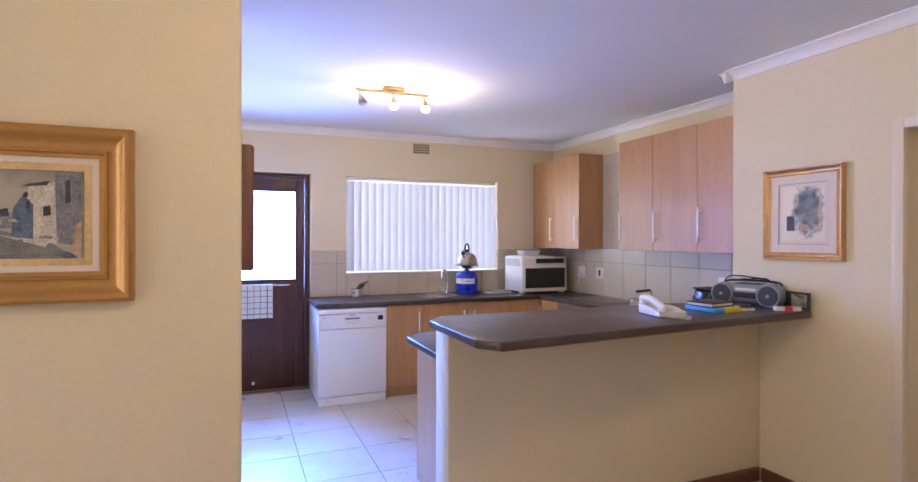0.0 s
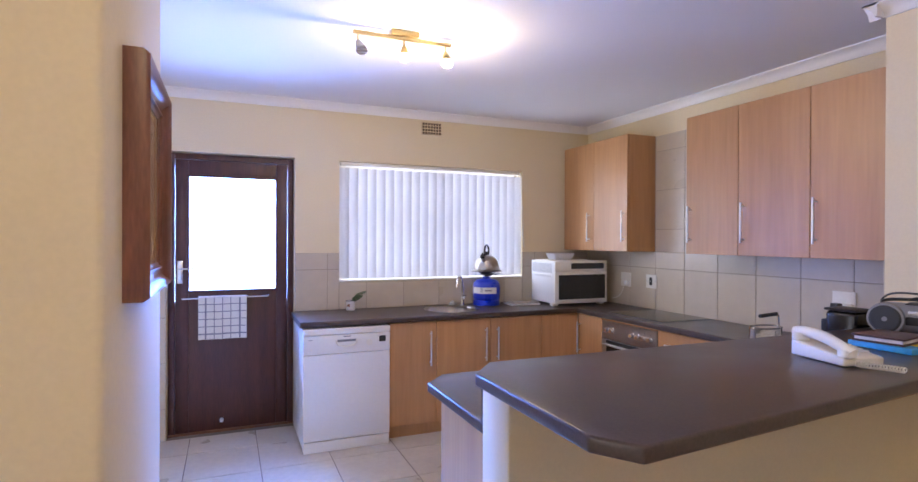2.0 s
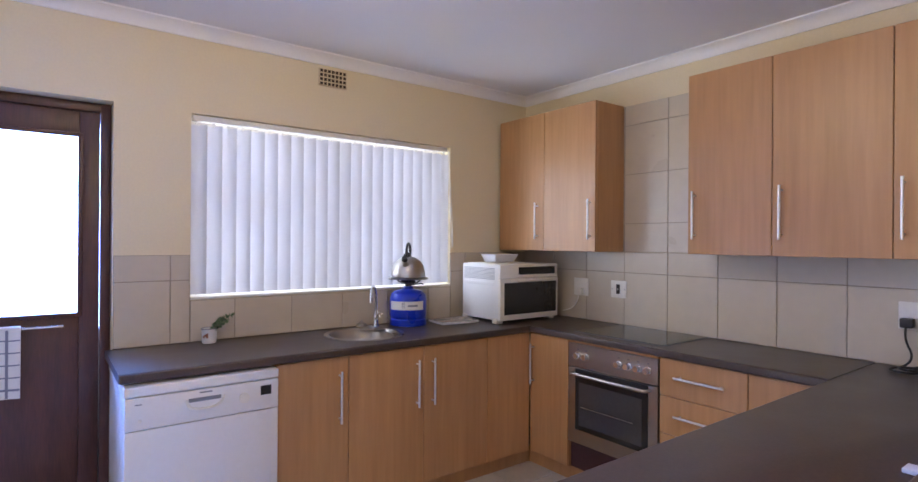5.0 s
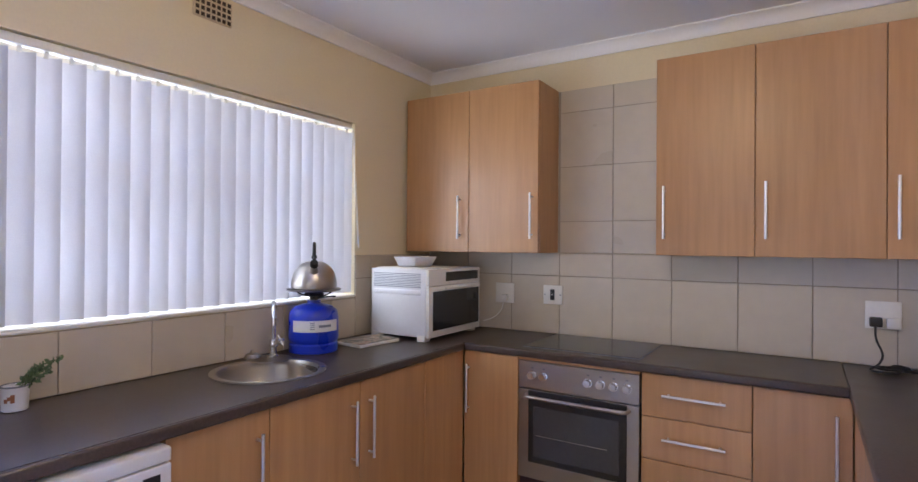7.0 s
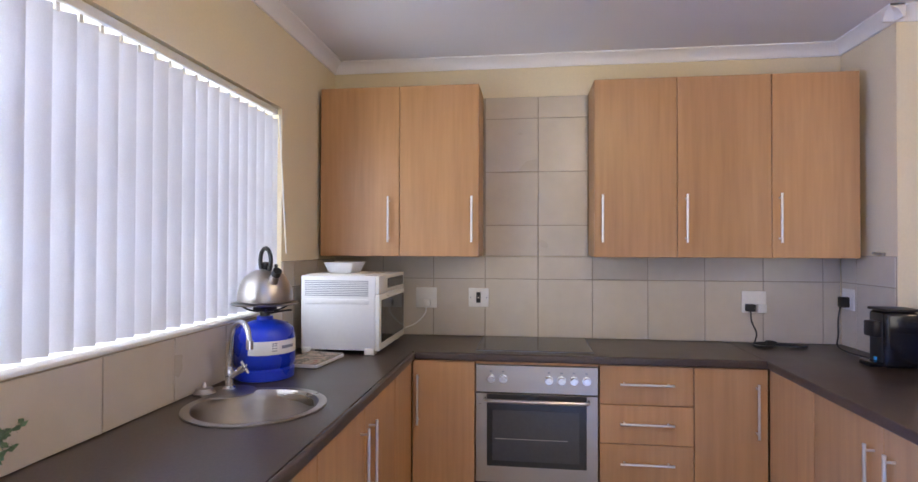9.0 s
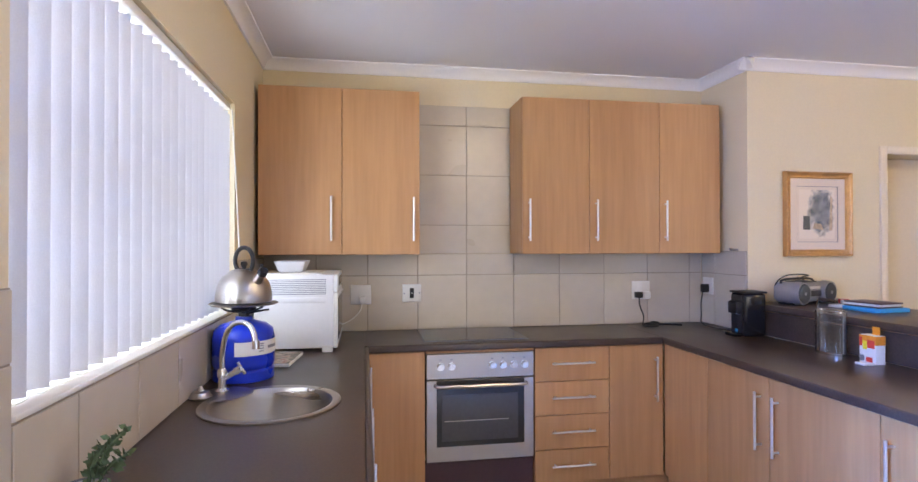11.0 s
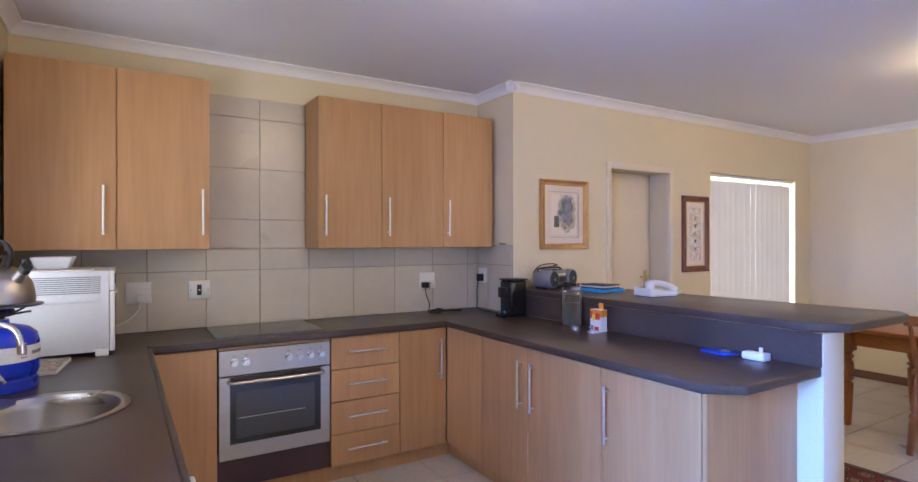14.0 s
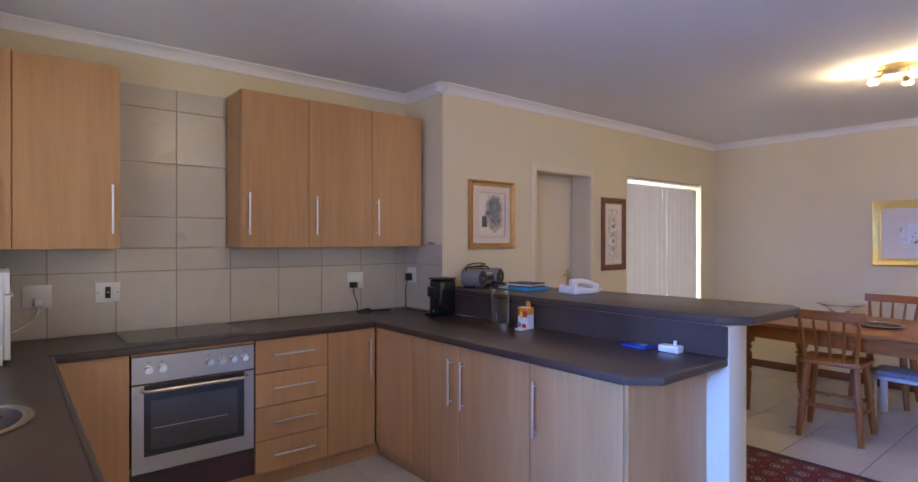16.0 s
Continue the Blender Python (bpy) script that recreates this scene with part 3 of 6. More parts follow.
# patio door with its blind
patio = thing("window_patio", (PICT + 0.12, -0.41, 0), "wide glazed patio door behind a closed vertical blind", "window")
patio["kind"] = "structure"
bm = B()
for y0, y1, z0, z1 in ((PATIO[0], PATIO[0] + 0.05, 0, PATIO[2]), (PATIO[1] - 0.05, PATIO[1], 0, PATIO[2]), (PATIO[0] + 0.05, PATIO[1] - 0.05, 0, 0.06),
                       (PATIO[0] + 0.05, PATIO[1] - 0.05, PATIO[2] - 0.05, PATIO[2]), (-0.44, -0.38, 0.06, PATIO[2] - 0.05)):
    box(bm, PICT + 0.13, PICT + 0.18, y0, y1, z0, z1, 0.004)
part("window_frame", bm, WHITE_TRIM, patio)
for y0, y1 in ((PATIO[0] + 0.05, -0.44), (-0.38, PATIO[1] - 0.05)):
    p = part("pane", box(B(), PICT + 0.15, PICT + 0.155, y0, y1, 0.06, PATIO[2] - 0.05), GLASS, patio)
    p.visible_shadow = False
pblind = thing("vertical_blind", (PICT + 0.04, -0.41, 2.02), "grey vertical blind drawn across the patio door", "blind")
part("head_rail", box(B(), PICT + 0.02, PICT + 0.06, PATIO[0] + 0.012, PATIO[1] - 0.004, PATIO[2] - 0.030, PATIO[2] - 0.004, 0.004), OFFWHITE, pblind)
pslat = finish(slat_mesh(0.0955, 1.945, radians(2.5), 0.001), "slat", BLIND_PATIO)
for i in range(16):
    piece("slat", pslat, pblind, (0.0, PATIO[0] + 0.085 + i * 0.0905 + 0.41, PATIO[2] - 0.062 - 2.02), 90 + random.uniform(-0.4, 0.4))

# ---- kitchen units ----
FX, FY, PY = 2.885, 4.890, 3.200      # fronts of the east run, the north run and the peninsula
TOP, UND = 0.890, 0.853


def bar_handle(parent, a, b, out):
    """A bar handle from a to b, standing off the front along out."""
    a, b, o = Vector(a), Vector(b), Vector(out)
    d = (b - a).normalized() * 0.022
    bm = B()
    tube(bm, a + o, b + o, 0.006, seg=12)
    tube(bm, a + d, a + d + o, 0.0048, seg=10)
    tube(bm, b - d, b - d + o, 0.0048, seg=10)
    return part("handle", bm, HANDLE, parent, "satin metal bar handle")


def front(unit, axis, u0, u1, z0, z1, face, sign, name="door"):
    """A laminate front: axis says along which way it is wide; face is its outer plane, sign the way to the carcass."""
    g = 0.0018
    lo, hi = sorted((face, face + sign * 0.018))
    bm = B()
    if axis == "x":
        box(bm, u0 + g, u1 - g, lo, hi, z0 + g, z1 - g, 0.0015, 1)
    else:
        box(bm, lo, hi, u0 + g, u1 - g, z0 + g, z1 - g, 0.0015, 1)
    return part(name, bm, BEECH, unit)


def north_unit(x0, x1, handle, label):
    u = thing("base_cabinet", ((x0 + x1) / 2, 5.2, 0), label, "cabinet", "kitchen base cabinets")
    part("body", box(B(), x0 + 0.001, x1 - 0.001, FY + 0.021, 5.48, 0.10, 0.852 if not 1.5 < x0 < 2.3 else 0.70), BEECH_EDGE, u)
    d = front(u, "x", x0, x1, 0.10, 0.85, FY, 1)
    if handle:
        bar_handle(d, (handle, FY, 0.525), (handle, FY, 0.780), (0, -0.03, 0))
    return u


north_unit(1.270, 1.632, 1.582, "beech laminate base cabinet with a long steel handle")
north_unit(1.632, 2.080, 2.033, "beech laminate base cabinet under the sink")
north_unit(2.080, 2.533, 2.135, "beech laminate base cabinet under the sink")
north_unit(2.533, FX - 0.003, None, "plain beech laminate corner base cabinet")


def east_unit(y0, y1, handle, label):
    u = thing("base_cabinet", (3.15, (y0 + y1) / 2, 0), label, "cabinet", "kitchen base cabinets")
    part("body", box(B(), FX + 0.021, EAST - 0.012, y0 + 0.001, y1 - 0.001, 0.10, 0.852), BEECH_EDGE, u)
    d = front(u, "y", y0, y1, 0.10, 0.85, FX, 1)
    bar_handle(d, (FX, handle, 0.530), (FX, handle, 0.782), (-0.03, 0, 0))
    return u


east_unit(4.572, FY - 0.003, 4.857, "narrow beech laminate base cabinet beside the oven")
east_unit(PY + 0.003, 3.533, 3.255, "beech laminate base cabinet in the corner")
u = thing("drawer_unit", (3.15, 3.75, 0), "beech laminate unit of four drawers with steel handles", "drawers", "kitchen base cabinets")
part("body", box(B(), FX + 0.021, EAST - 0.012, 3.535, 3.968, 0.10, 0.852), BEECH_EDGE, u)
for z0, z1 in ((0.10, 0.285), (0.285, 0.474), (0.474, 0.661), (0.661, 0.85)):
    d = front(u, "y", 3.534, 3.969, z0, z1, FX, 1, "drawer")
    zc = (z0 + z1) / 2 + 0.008
    bar_handle(d, (FX, 3.628, zc), (FX, 3.876, zc), (-0.03, 0, 0))


def pen_unit(x0, x1, handle, label):
    u = thing("base_cabinet", ((x0 + x1) / 2, 2.9, 0), label, "cabinet", "kitchen base cabinets")
    part("body", box(B(), x0 + 0.001, x1 - 0.001, 2.60, PY - 0.021, 0.10, 0.852), BEECH_EDGE, u)
    d = front(u, "x", x0, x1, 0.10, 0.85, PY, -1)
    if handle:
        bar_handle(d, (handle, PY, 0.530), (handle, PY, 0.780), (0, 0.03, 0))
    return u


pen_unit(2.48, FX - 0.003, None, "plain beech laminate corner filler cabinet")
pen_unit(2.052, 2.48, 2.102, "beech laminate peninsula cabinet with a long steel handle")
pen_unit(1.540, 2.052, 2.000, "beech laminate peninsula cabinet with a long steel handle")
pen_unit(1.046, 1.540, 1.494, "beech laminate peninsula cabinet with a long steel handle")
solid("end_panel", box(B(), 1.026, 1.044, 2.587, PY - 0.001, 0.0, 0.852, 0.0015, 1), BEECH, "beech laminate panel closing the peninsula end", "panel")

bm = B()
box(bm, 1.27, 2.935, FY + 0.05, FY + 0.066, 0.004, 0.099)
box(bm, 2.935, 2.951, PY - 0.066, FY + 0.066, 0.004, 0.099)
box(bm, 1.046, 2.935, PY - 0.066, PY - 0.05, 0.004, 0.099)
solid("trim_plinth", bm, BEECH, "beech laminate plinth under the base cabinets", "plinth", "structure")

# worktop with the round sink cut out of it
SX, SY, SR = 1.875, 5.195, 0.202
top = thing("worktop", (2.4, 4.2, UND), "dark brown laminate worktop running round the kitchen", "worktop")
bm = B()
YF = FY - 0.022
box(bm, 0.650, 0.76, YF + 0.02, NORTH - 0.001, UND, TOP)
box(bm, 0.76, SX - 0.28, YF + 0.02, NORTH - 0.001, UND, TOP)
box(bm, SX + 0.28, EAST - 0.001, YF + 0.02, NORTH - 0.001, UND, TOP)
n = 48
rect = []
for k in range(n):
    a = k * math.tau / n
    c, s = math.cos(a), math.sin(a)
    f = min(0.28 / max(abs(c), 1e-6), (0.299 if s > 0 else SY - YF - 0.02) / max(abs(s), 1e-6))
    rect.append((SX + c * f, SY + s * f))
ring = [(SX + SR * math.cos(k * math.tau / n), SY + SR * math.sin(k * math.tau / n)) for k in range(n)]
for k in range(n):
    j = (k + 1) % n
    bm.faces.new([bm.verts.new((*p, TOP)) for p in (ring[k], ring[j], rect[j], rect[k])])
    bm.faces.new([bm.verts.new((*p, z)) for p, z in ((ring[k], TOP), (ring[k], UND), (ring[j], UND), (ring[j], TOP))])
for x, y in ((SX - 0.28, 5.489), (SX + 0.28, 5.489), (SX - 0.28, YF + 0.02), (SX + 0.28, YF + 0.02)):
    near = sorted(range(n), key=lambda k: (rect[k][0] - x) ** 2 + (rect[k][1] - y) ** 2)[:2]
    bm.faces.new([bm.verts.new((*p, TOP)) for p in (rect[near[0]], rect[near[1]], (x, y))])
part("slab", bm, WORKTOP, top)
part("nosing", box(B(), 0.650, FX - 0.022, YF, YF + 0.0205, UND, TOP, 0.008, 4), WORKTOP, top)
bm = B()
box(bm, FX - 0.0015, EAST - 0.001, PY + 0.02, YF + 0.0195, UND, TOP)
part("slab", bm, WORKTOP, top)
part("nosing", box(B(), FX - 0.022, FX - 0.001, PY + 0.012, YF + 0.012, UND, TOP, 0.008, 4), WORKTOP, top)
pen = thing("worktop", (2.0, 2.9, UND), "dark brown laminate peninsula worktop with a clipped corner", "worktop")
part("slab", prism(B(), [(0.93, 2.587), (EAST - 0.001, 2.612), (EAST - 0.001, PY + 0.018), (1.035, PY + 0.018), (0.93, PY - 0.095)], UND, TOP, 0.007), WORKTOP, pen)
part("upstand", box(B(), 0.93, PICT - 0.002, 2.586, 2.602, TOP + 0.001, 1.029, 0.001, 1), WORKTOP, pen)
bar = thing("breakfast_bar", (1.9, 2.2, 1.03), "raised dark brown laminate breakfast bar top with clipped corners", "counter")
BAR = [(0.862, 1.955), (0.925, 1.865), (PICT - 0.05, 2.055), (PICT - 0.001, 2.10), (PICT - 0.001, 2.62), (0.965, 2.62), (0.862, 2.50)]
part("slab", prism(B(), BAR, 1.034, 1.071, 0.007), WORKTOP, bar)
inner = [(x + (1.9 - x) * 0.012, y + (2.25 - y) * 0.03) for x, y in BAR]
part("backing_board", prism(B(), inner, 1.0305, 1.0338), BEECH_EDGE, bar)


# wall cabinets
def wall_unit(y0, y1, splits, handles, label):
    u = thing("wall_cabinet", (3.27, (y0 + y1) / 2, 1.363), label, "cabinet", "kitchen wall cabinets")
    part("body", box(B(), 3.148, EAST - 0.001, y0, y1, 1.363, 2.300, 0.001, 1), BEECH, u)
    ys = [y0, *splits, y1]
    for i, h in enumerate(handles):
        d = front(u, "y", ys[i], ys[i + 1], 1.361, 2.302, 3.128, 1)
        bar_handle(d, (3.128, h, 1.440), (3.128, h, 1.690), (-0.03, 0, 0))
    return u


wall_unit(4.576, 5.468, [5.015], [4.613, 5.073], "two-door beech laminate wall cabinet above the microwave")
wall_unit(2.668, 3.966, [3.084, 3.545], [3.048, 3.502, 3.925], "three-door beech laminate wall cabinet")

# oven
ov = thing("oven", (FX, 4.27, 0.235), "stainless steel built-in oven with six knobs and a dark glass door", "oven")
Y0, Y1, Z0, Z1 = 3.974, 4.568, 0.260, 0.834
part("body", box(B(), FX + 0.02, EAST - 0.05, Y0 + 0.01, Y1 - 0.01, Z0 + 0.005, Z1 - 0.005), BLACK, ov)
panel = part("control_panel", box(B(), FX - 0.004, FX + 0.02, Y0 + 0.002, Y1 - 0.002, 0.700, Z1, 0.002, 1), STEEL, ov)
for y in (4.492, 4.432, 4.210, 4.150, 4.090, 4.030):
    bm = B()
    tube(bm, (FX - 0.004, y, 0.768), (FX - 0.010, y, 0.768), 0.021, seg=20)
    tube(bm, (FX - 0.010, y, 0.768), (FX - 0.034, y, 0.768), 0.0175, 0.0155, seg=20)
    part("knob", bm, CHROME, panel)
    part("knob_mark", box(B(), FX - 0.0055, FX - 0.004, y - 0.006, y + 0.006, 0.800, 0.806), GREY_INK, panel)
odoor = part("oven_door", box(B(), FX - 0.004, FX + 0.02, Y0 + 0.002, Y1 - 0.002, Z0, 0.694, 0.002, 1), STEEL, ov)
part("door_glass", box(B(), FX - 0.0065, FX - 0.003, 4.030, 4.512, 0.340, 0.655, 0.002, 1), DARKGLASS, odoor)
part("glass_border", box(B(), FX - 0.0072, FX - 0.003, 4.030, 4.512, 0.655, 0.692, 0.001, 1), BLACK, odoor)
part("inner_window", box(B(), FX - 0.0074, FX - 0.006, 4.065, 4.485, 0.368, 0.615, 0.001, 1), mat("oven_inner_glass", (0.055, 0.055, 0.06), 0.10, vary=0.1, bump=0), odoor)
part("rack_wire", box(B(), FX - 0.0085, FX - 0.0072, 4.12, 4.47, 0.474, 0.477), STEEL, odoor)
bm = B()
sweep(bm, [(FX - 0.004, 4.520, 0.668), (FX - 0.042, 4.515, 0.668), (FX - 0.048, 4.48, 0.668), (FX - 0.048, 4.06, 0.668), (FX - 0.042, 4.025, 0.668), (FX - 0.004, 4.020, 0.668)], 0.009)
part("oven_handle", bm, STEEL, odoor, "brushed steel bar handle")
solid("trim_oven_filler", box(B(), FX, FX + 0.018, Y0, Y1, Z1 + 0.003, 0.851, 0.001, 1), BEECH, "narrow beech filler strip above the oven", "filler", "structure")
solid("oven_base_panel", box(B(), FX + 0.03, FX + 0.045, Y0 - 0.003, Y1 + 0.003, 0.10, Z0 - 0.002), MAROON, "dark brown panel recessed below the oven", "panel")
hob = thing("hob", (3.19, 4.27, TOP), "flat black glass hob with a thin metal rim", "hob")
part("rim", box(B(), 2.940, 3.395, 3.985, 4.575, TOP + 0.001, TOP + 0.004, 0.001, 1), GREY_INK, hob)
part("glass_plate", box(B(), 2.946, 3.389, 3.991, 4.569, TOP + 0.002, TOP + 0.0055, 0.001, 1), HOBGLASS, hob)

# dishwasher
dw = thing("dishwasher", (0.965, 5.15, 0), "white freestanding dishwasher under the worktop end", "dishwasher")
part("body", box(B(), 0.668, 1.262, FY + 0.008, 5.46, 0.02, 0.80, 0.004), WHITE_ENAMEL, dw)
part("lid", box(B(), 0.664, 1.266, 4.846, 5.46, 0.802, 0.842, 0.006, 3), WHITE_ENAMEL, dw)
part("plinth", box(B(), 0.670, 1.260, 4.852, FY + 0.03, 0.006, 0.078, 0.002), WHITE_ENAMEL, dw)
ddoor = part("dishwasher_door", box(B(), 0.666, 1.264, 4.848, FY + 0.006, 0.084, 0.668, 0.004, 3), WHITE_ENAMEL, dw)
dpanel = part("control_panel", box(B(), 0.666, 1.264, 4.844, FY + 0.006, 0.671, 0.798, 0.004, 3), WHITE_ENAMEL, dw)
bm = B()
tube(bm, (1.115, 4.844, 0.735), (1.115, 4.838, 0.735), 0.022, seg=24)
part("dial", bm, OFFWHITE, dpanel)
part("display", box(B(), 1.185, 1.232, 4.842, 4.845, 0.735, 0.776, 0.001, 1), BLACK, dpanel)
bm = B()
sweep(bm, [(0.885, 4.840, 0.762), (0.895, 4.838, 0.728), (0.94, 4.838, 0.718), (0.99, 4.838, 0.720), (1.02, 4.838, 0.735), (1.028, 4.840, 0.766)], 0.006)
part("grip", bm, OFFWHITE, dpanel)
part("grip_slot", box(B(), 0.893, 1.020, 4.8425, 4.845, 0.750, 0.766, 0.001, 1), GREY_INK, dpanel)
part("brand_mark", box(B(), 0.935, 0.985, 4.8432, 4.845, 0.783, 0.789), GREY_INK, dpanel)
part("print", box(B(), 0.700, 0.725, 4.8432, 4.845, 0.770, 0.774), GREY_INK, dpanel)
part("button", box(B(), 0.712, 0.724, 4.841, 4.845, 0.700, 0.714, 0.002), OFFWHITE, dpanel)

# round sink
sink = thing("sink", (SX, SY, TOP), "round stainless steel sink bowl set in the worktop", "sink")
prof = [(0.226, 0.001), (0.226, 0.005), (0.219, 0.007), (0.199, 0.004), (0.193, -0.004), (0.187, -0.03), (0.180, -0.11), (0.162, -0.140), (0.125, -0.152), (0.03, -0.156)]
part("bowl", lathe(B(), prof, (SX, SY, TOP), 56, close=False), STEEL, sink)
part("drain", lathe(B(), [(0.032, -0.152), (0.034, -0.149), (0.02, -0.150), (0.0, -0.153)], (SX, SY, TOP), 24, close=False), CHROME, sink)
part("tap_ledge", lathe(B(), [(0.095, 0.001), (0.095, 0.004), (0.088, 0.006), (0.0, 0.006)], (2.02, 5.375, TOP), 32, close=False), STEEL, sink)

tap = thing("tap", (2.055, 5.392, TOP), "chrome swan-neck tap with a cross handle", "tap")
TX, TY = 2.055, 5.392
part("tap_base", lathe(B(), [(0.024, 0), (0.024, 0.008), (0.015, 0.016), (0.013, 0.05), (0.017, 0.055), (0.017, 0.075), (0.012, 0.085), (0.0, 0.086)], (TX, TY, TOP), 20), CHROME, tap)
TD = Vector((-0.62, -0.78, 0))
tp = Vector((TX, TY, TOP))
bm = B()
sweep(bm, [tuple(tp + TD * u + Vector((0, 0, w))) for u, w in ((0, 0.07), (0.0, 0.15), (0.025, 0.225), (0.09, 0.262), (0.155, 0.245), (0.172, 0.19))], 0.0095, 12)
tube(bm, tp + TD * 0.172 + Vector((0, 0, 0.20)), tp + TD * 0.173 + Vector((0, 0, 0.170)), 0.0125)
part("spout", bm, CHROME, tap)
bm = B()
hd2 = Vector((-0.25, -0.97, 0))
tube(bm, tp + Vector((0, 0, 0.045)), tp + hd2 * 0.05 + Vector((0, 0, 0.075)), 0.010)
tube(bm, tp + hd2 * 0.05 + Vector((0, 0, 0.075)), tp + hd2 * 0.068 + Vector((0, 0, 0.086)), 0.013)
for d in ((0.022, 0.006, 0), (-0.004, 0.012, 0.022)):
    c = tp + hd2 * 0.071 + Vector((0, 0, 0.088))
    tube(bm, c - Vector(d), c + Vector(d), 0.0055)
part("cross_handle", bm, CHROME, tap)
plug = thing("sink_strainer", (1.985, 5.445, TOP), "small steel sink strainer lying upside down", "strainer")
part("cup", lathe(B(), [(0.036, 0.001), (0.038, 0.006), (0.032, 0.012), (0.028, 0.022), (0.012, 0.027), (0.005, 0.042), (0, 0.043)], (1.985, 5.445, TOP), 24), STEEL, plug)

# gas bottle with burner, kettle on it
GX, GY = 2.268, 5.362
gas = thing("gas_bottle", (GX, GY, TOP), "small blue camping gas bottle with a burner on top", "gas bottle")
part("cylinder", lathe(B(), [(0.1056, 0), (0.1144, 0.004), (0.1144, 0.04), (0.1078, 0.048), (0.1144, 0.056), (0.1172, 0.07), (0.1172, 0.165), (0.11, 0.195), (0.088, 0.215), (0.0495, 0.226), (0.033, 0.23), (0.0308, 0.245), (0, 0.246)], (GX, GY, TOP), 48), BLUE, gas)


def band(bm, r, a0, a1, z0, z1, cx, cy, n=14, off=0.0012):
    vs = [[bm.verts.new((cx + (r + off) * math.cos(a0 + (a1 - a0) * i / n), cy + (r + off) * math.sin(a0 + (a1 - a0) * i / n), z)) for i in range(n + 1)] for z in (z0, z1)]
    for i in range(n):
        bm.faces.new((vs[0][i], vs[0][i + 1], vs[1][i + 1], vs[1][i]))
    return bm


lab = part("label", band(B(), 0.1172, radians(175), radians(290), TOP + 0.105, TOP + 0.158, GX, GY), PAPER, gas)
bm = B()
for z in (0.118, 0.128, 0.138, 0.146):
    band(bm, 0.1172, radians(219), radians(229), TOP + z, TOP + z + 0.004, GX, GY, 4, 0.0022)
band(bm, 0.1172, radians(238), radians(268), TOP + 0.126, TOP + 0.138, GX, GY, 8, 0.0022)
part("print", bm, GREY_INK, lab)
bm = B()
lathe(bm, [(0.020, 0.24), (0.020, 0.262), (0.045, 0.268), (0.048, 0.276), (0.038, 0.284), (0, 0.285)], (GX, GY, TOP), 24)
for k in range(4):
    a = k * math.pi / 2 + 0.5
    sweep(bm, [(GX + 0.02 * math.cos(a), GY + 0.02 * math.sin(a), TOP + 0.262), (GX + 0.06 * math.cos(a), GY + 0.06 * math.sin(a), TOP + 0.268), (GX + 0.085 * math.cos(a), GY + 0.085 * math.sin(a), TOP + 0.284)], 0.004, 6)
sweep(bm, [(GX, GY, TOP + 0.25), (GX + 0.04, GY - 0.06, TOP + 0.262), (GX + 0.06, GY - 0.085, TOP + 0.262)], 0.004, 6)
part("burner", bm, BLACK, gas)
part("burner_plate", lathe(B(), [(0.0648, 0.286), (0.1242, 0.291), (0.1307, 0.297), (0.1274, 0.299), (0.0648, 0.294), (0, 0.294)], (GX, GY, TOP), 40), STEEL, gas)
KZ = TOP + 0.2995
ket = thing("kettle", (GX, GY, KZ), "brushed steel dome kettle with a black loop handle", "kettle")
part("body", lathe(B(), [(0.0946, 0), (0.1056, 0.004), (0.1078, 0.018), (0.1056, 0.04), (0.0968, 0.075), (0.0792, 0.103), (0.055, 0.122), (0.0374, 0.13), (0, 0.132)], (GX, GY, KZ), 48), STEEL, ket)
part("lid_knob", lathe(B(), [(0.008, 0.13), (0.008, 0.14), (0.014, 0.148), (0.012, 0.160), (0, 0.163)], (GX, GY, KZ), 20), BLACK, ket)
hd = Vector((-0.687, -0.727, 0))
c = Vector((GX, GY, KZ))
pts = [c + hd * (0.052 * math.cos(a) * 1.12) + Vector((0, 0, 0.165 + 0.052 * math.sin(a))) for a in [radians(d) for d in range(-60, 245, 15)]]
bm = sweep(B(), pts, 0.0085, 10)
for s in (1, -1):
    tube(bm, c + hd * (0.030 * s) + Vector((0, 0, 0.118)), c + hd * (0.026 * s) + Vector((0, 0, 0.132)), 0.010)
part("handle", bm, BLACK, ket)
sp = c + hd * 0.080 + Vector((0, 0, 0.085))
bm = tube(B(), sp, sp + hd * 0.040 + Vector((0, 0, 0.040)), 0.022, 0.013, 20)
part("spout", bm, STEEL, ket)
bm = tube(B(), sp + hd * 0.030 + Vector((0, 0, 0.030)), sp + hd * 0.046 + Vector((0, 0, 0.046)), 0.019, 0.017, 20)
box(bm, GX + hd.x * 0.112 - 0.006, GX + hd.x * 0.112 + 0.006, GY + hd.y * 0.112 - 0.006, GY + hd.y * 0.112 + 0.006, KZ + 0.125, KZ + 0.155, 0.003)
part("whistle", bm, BLACK, ket)

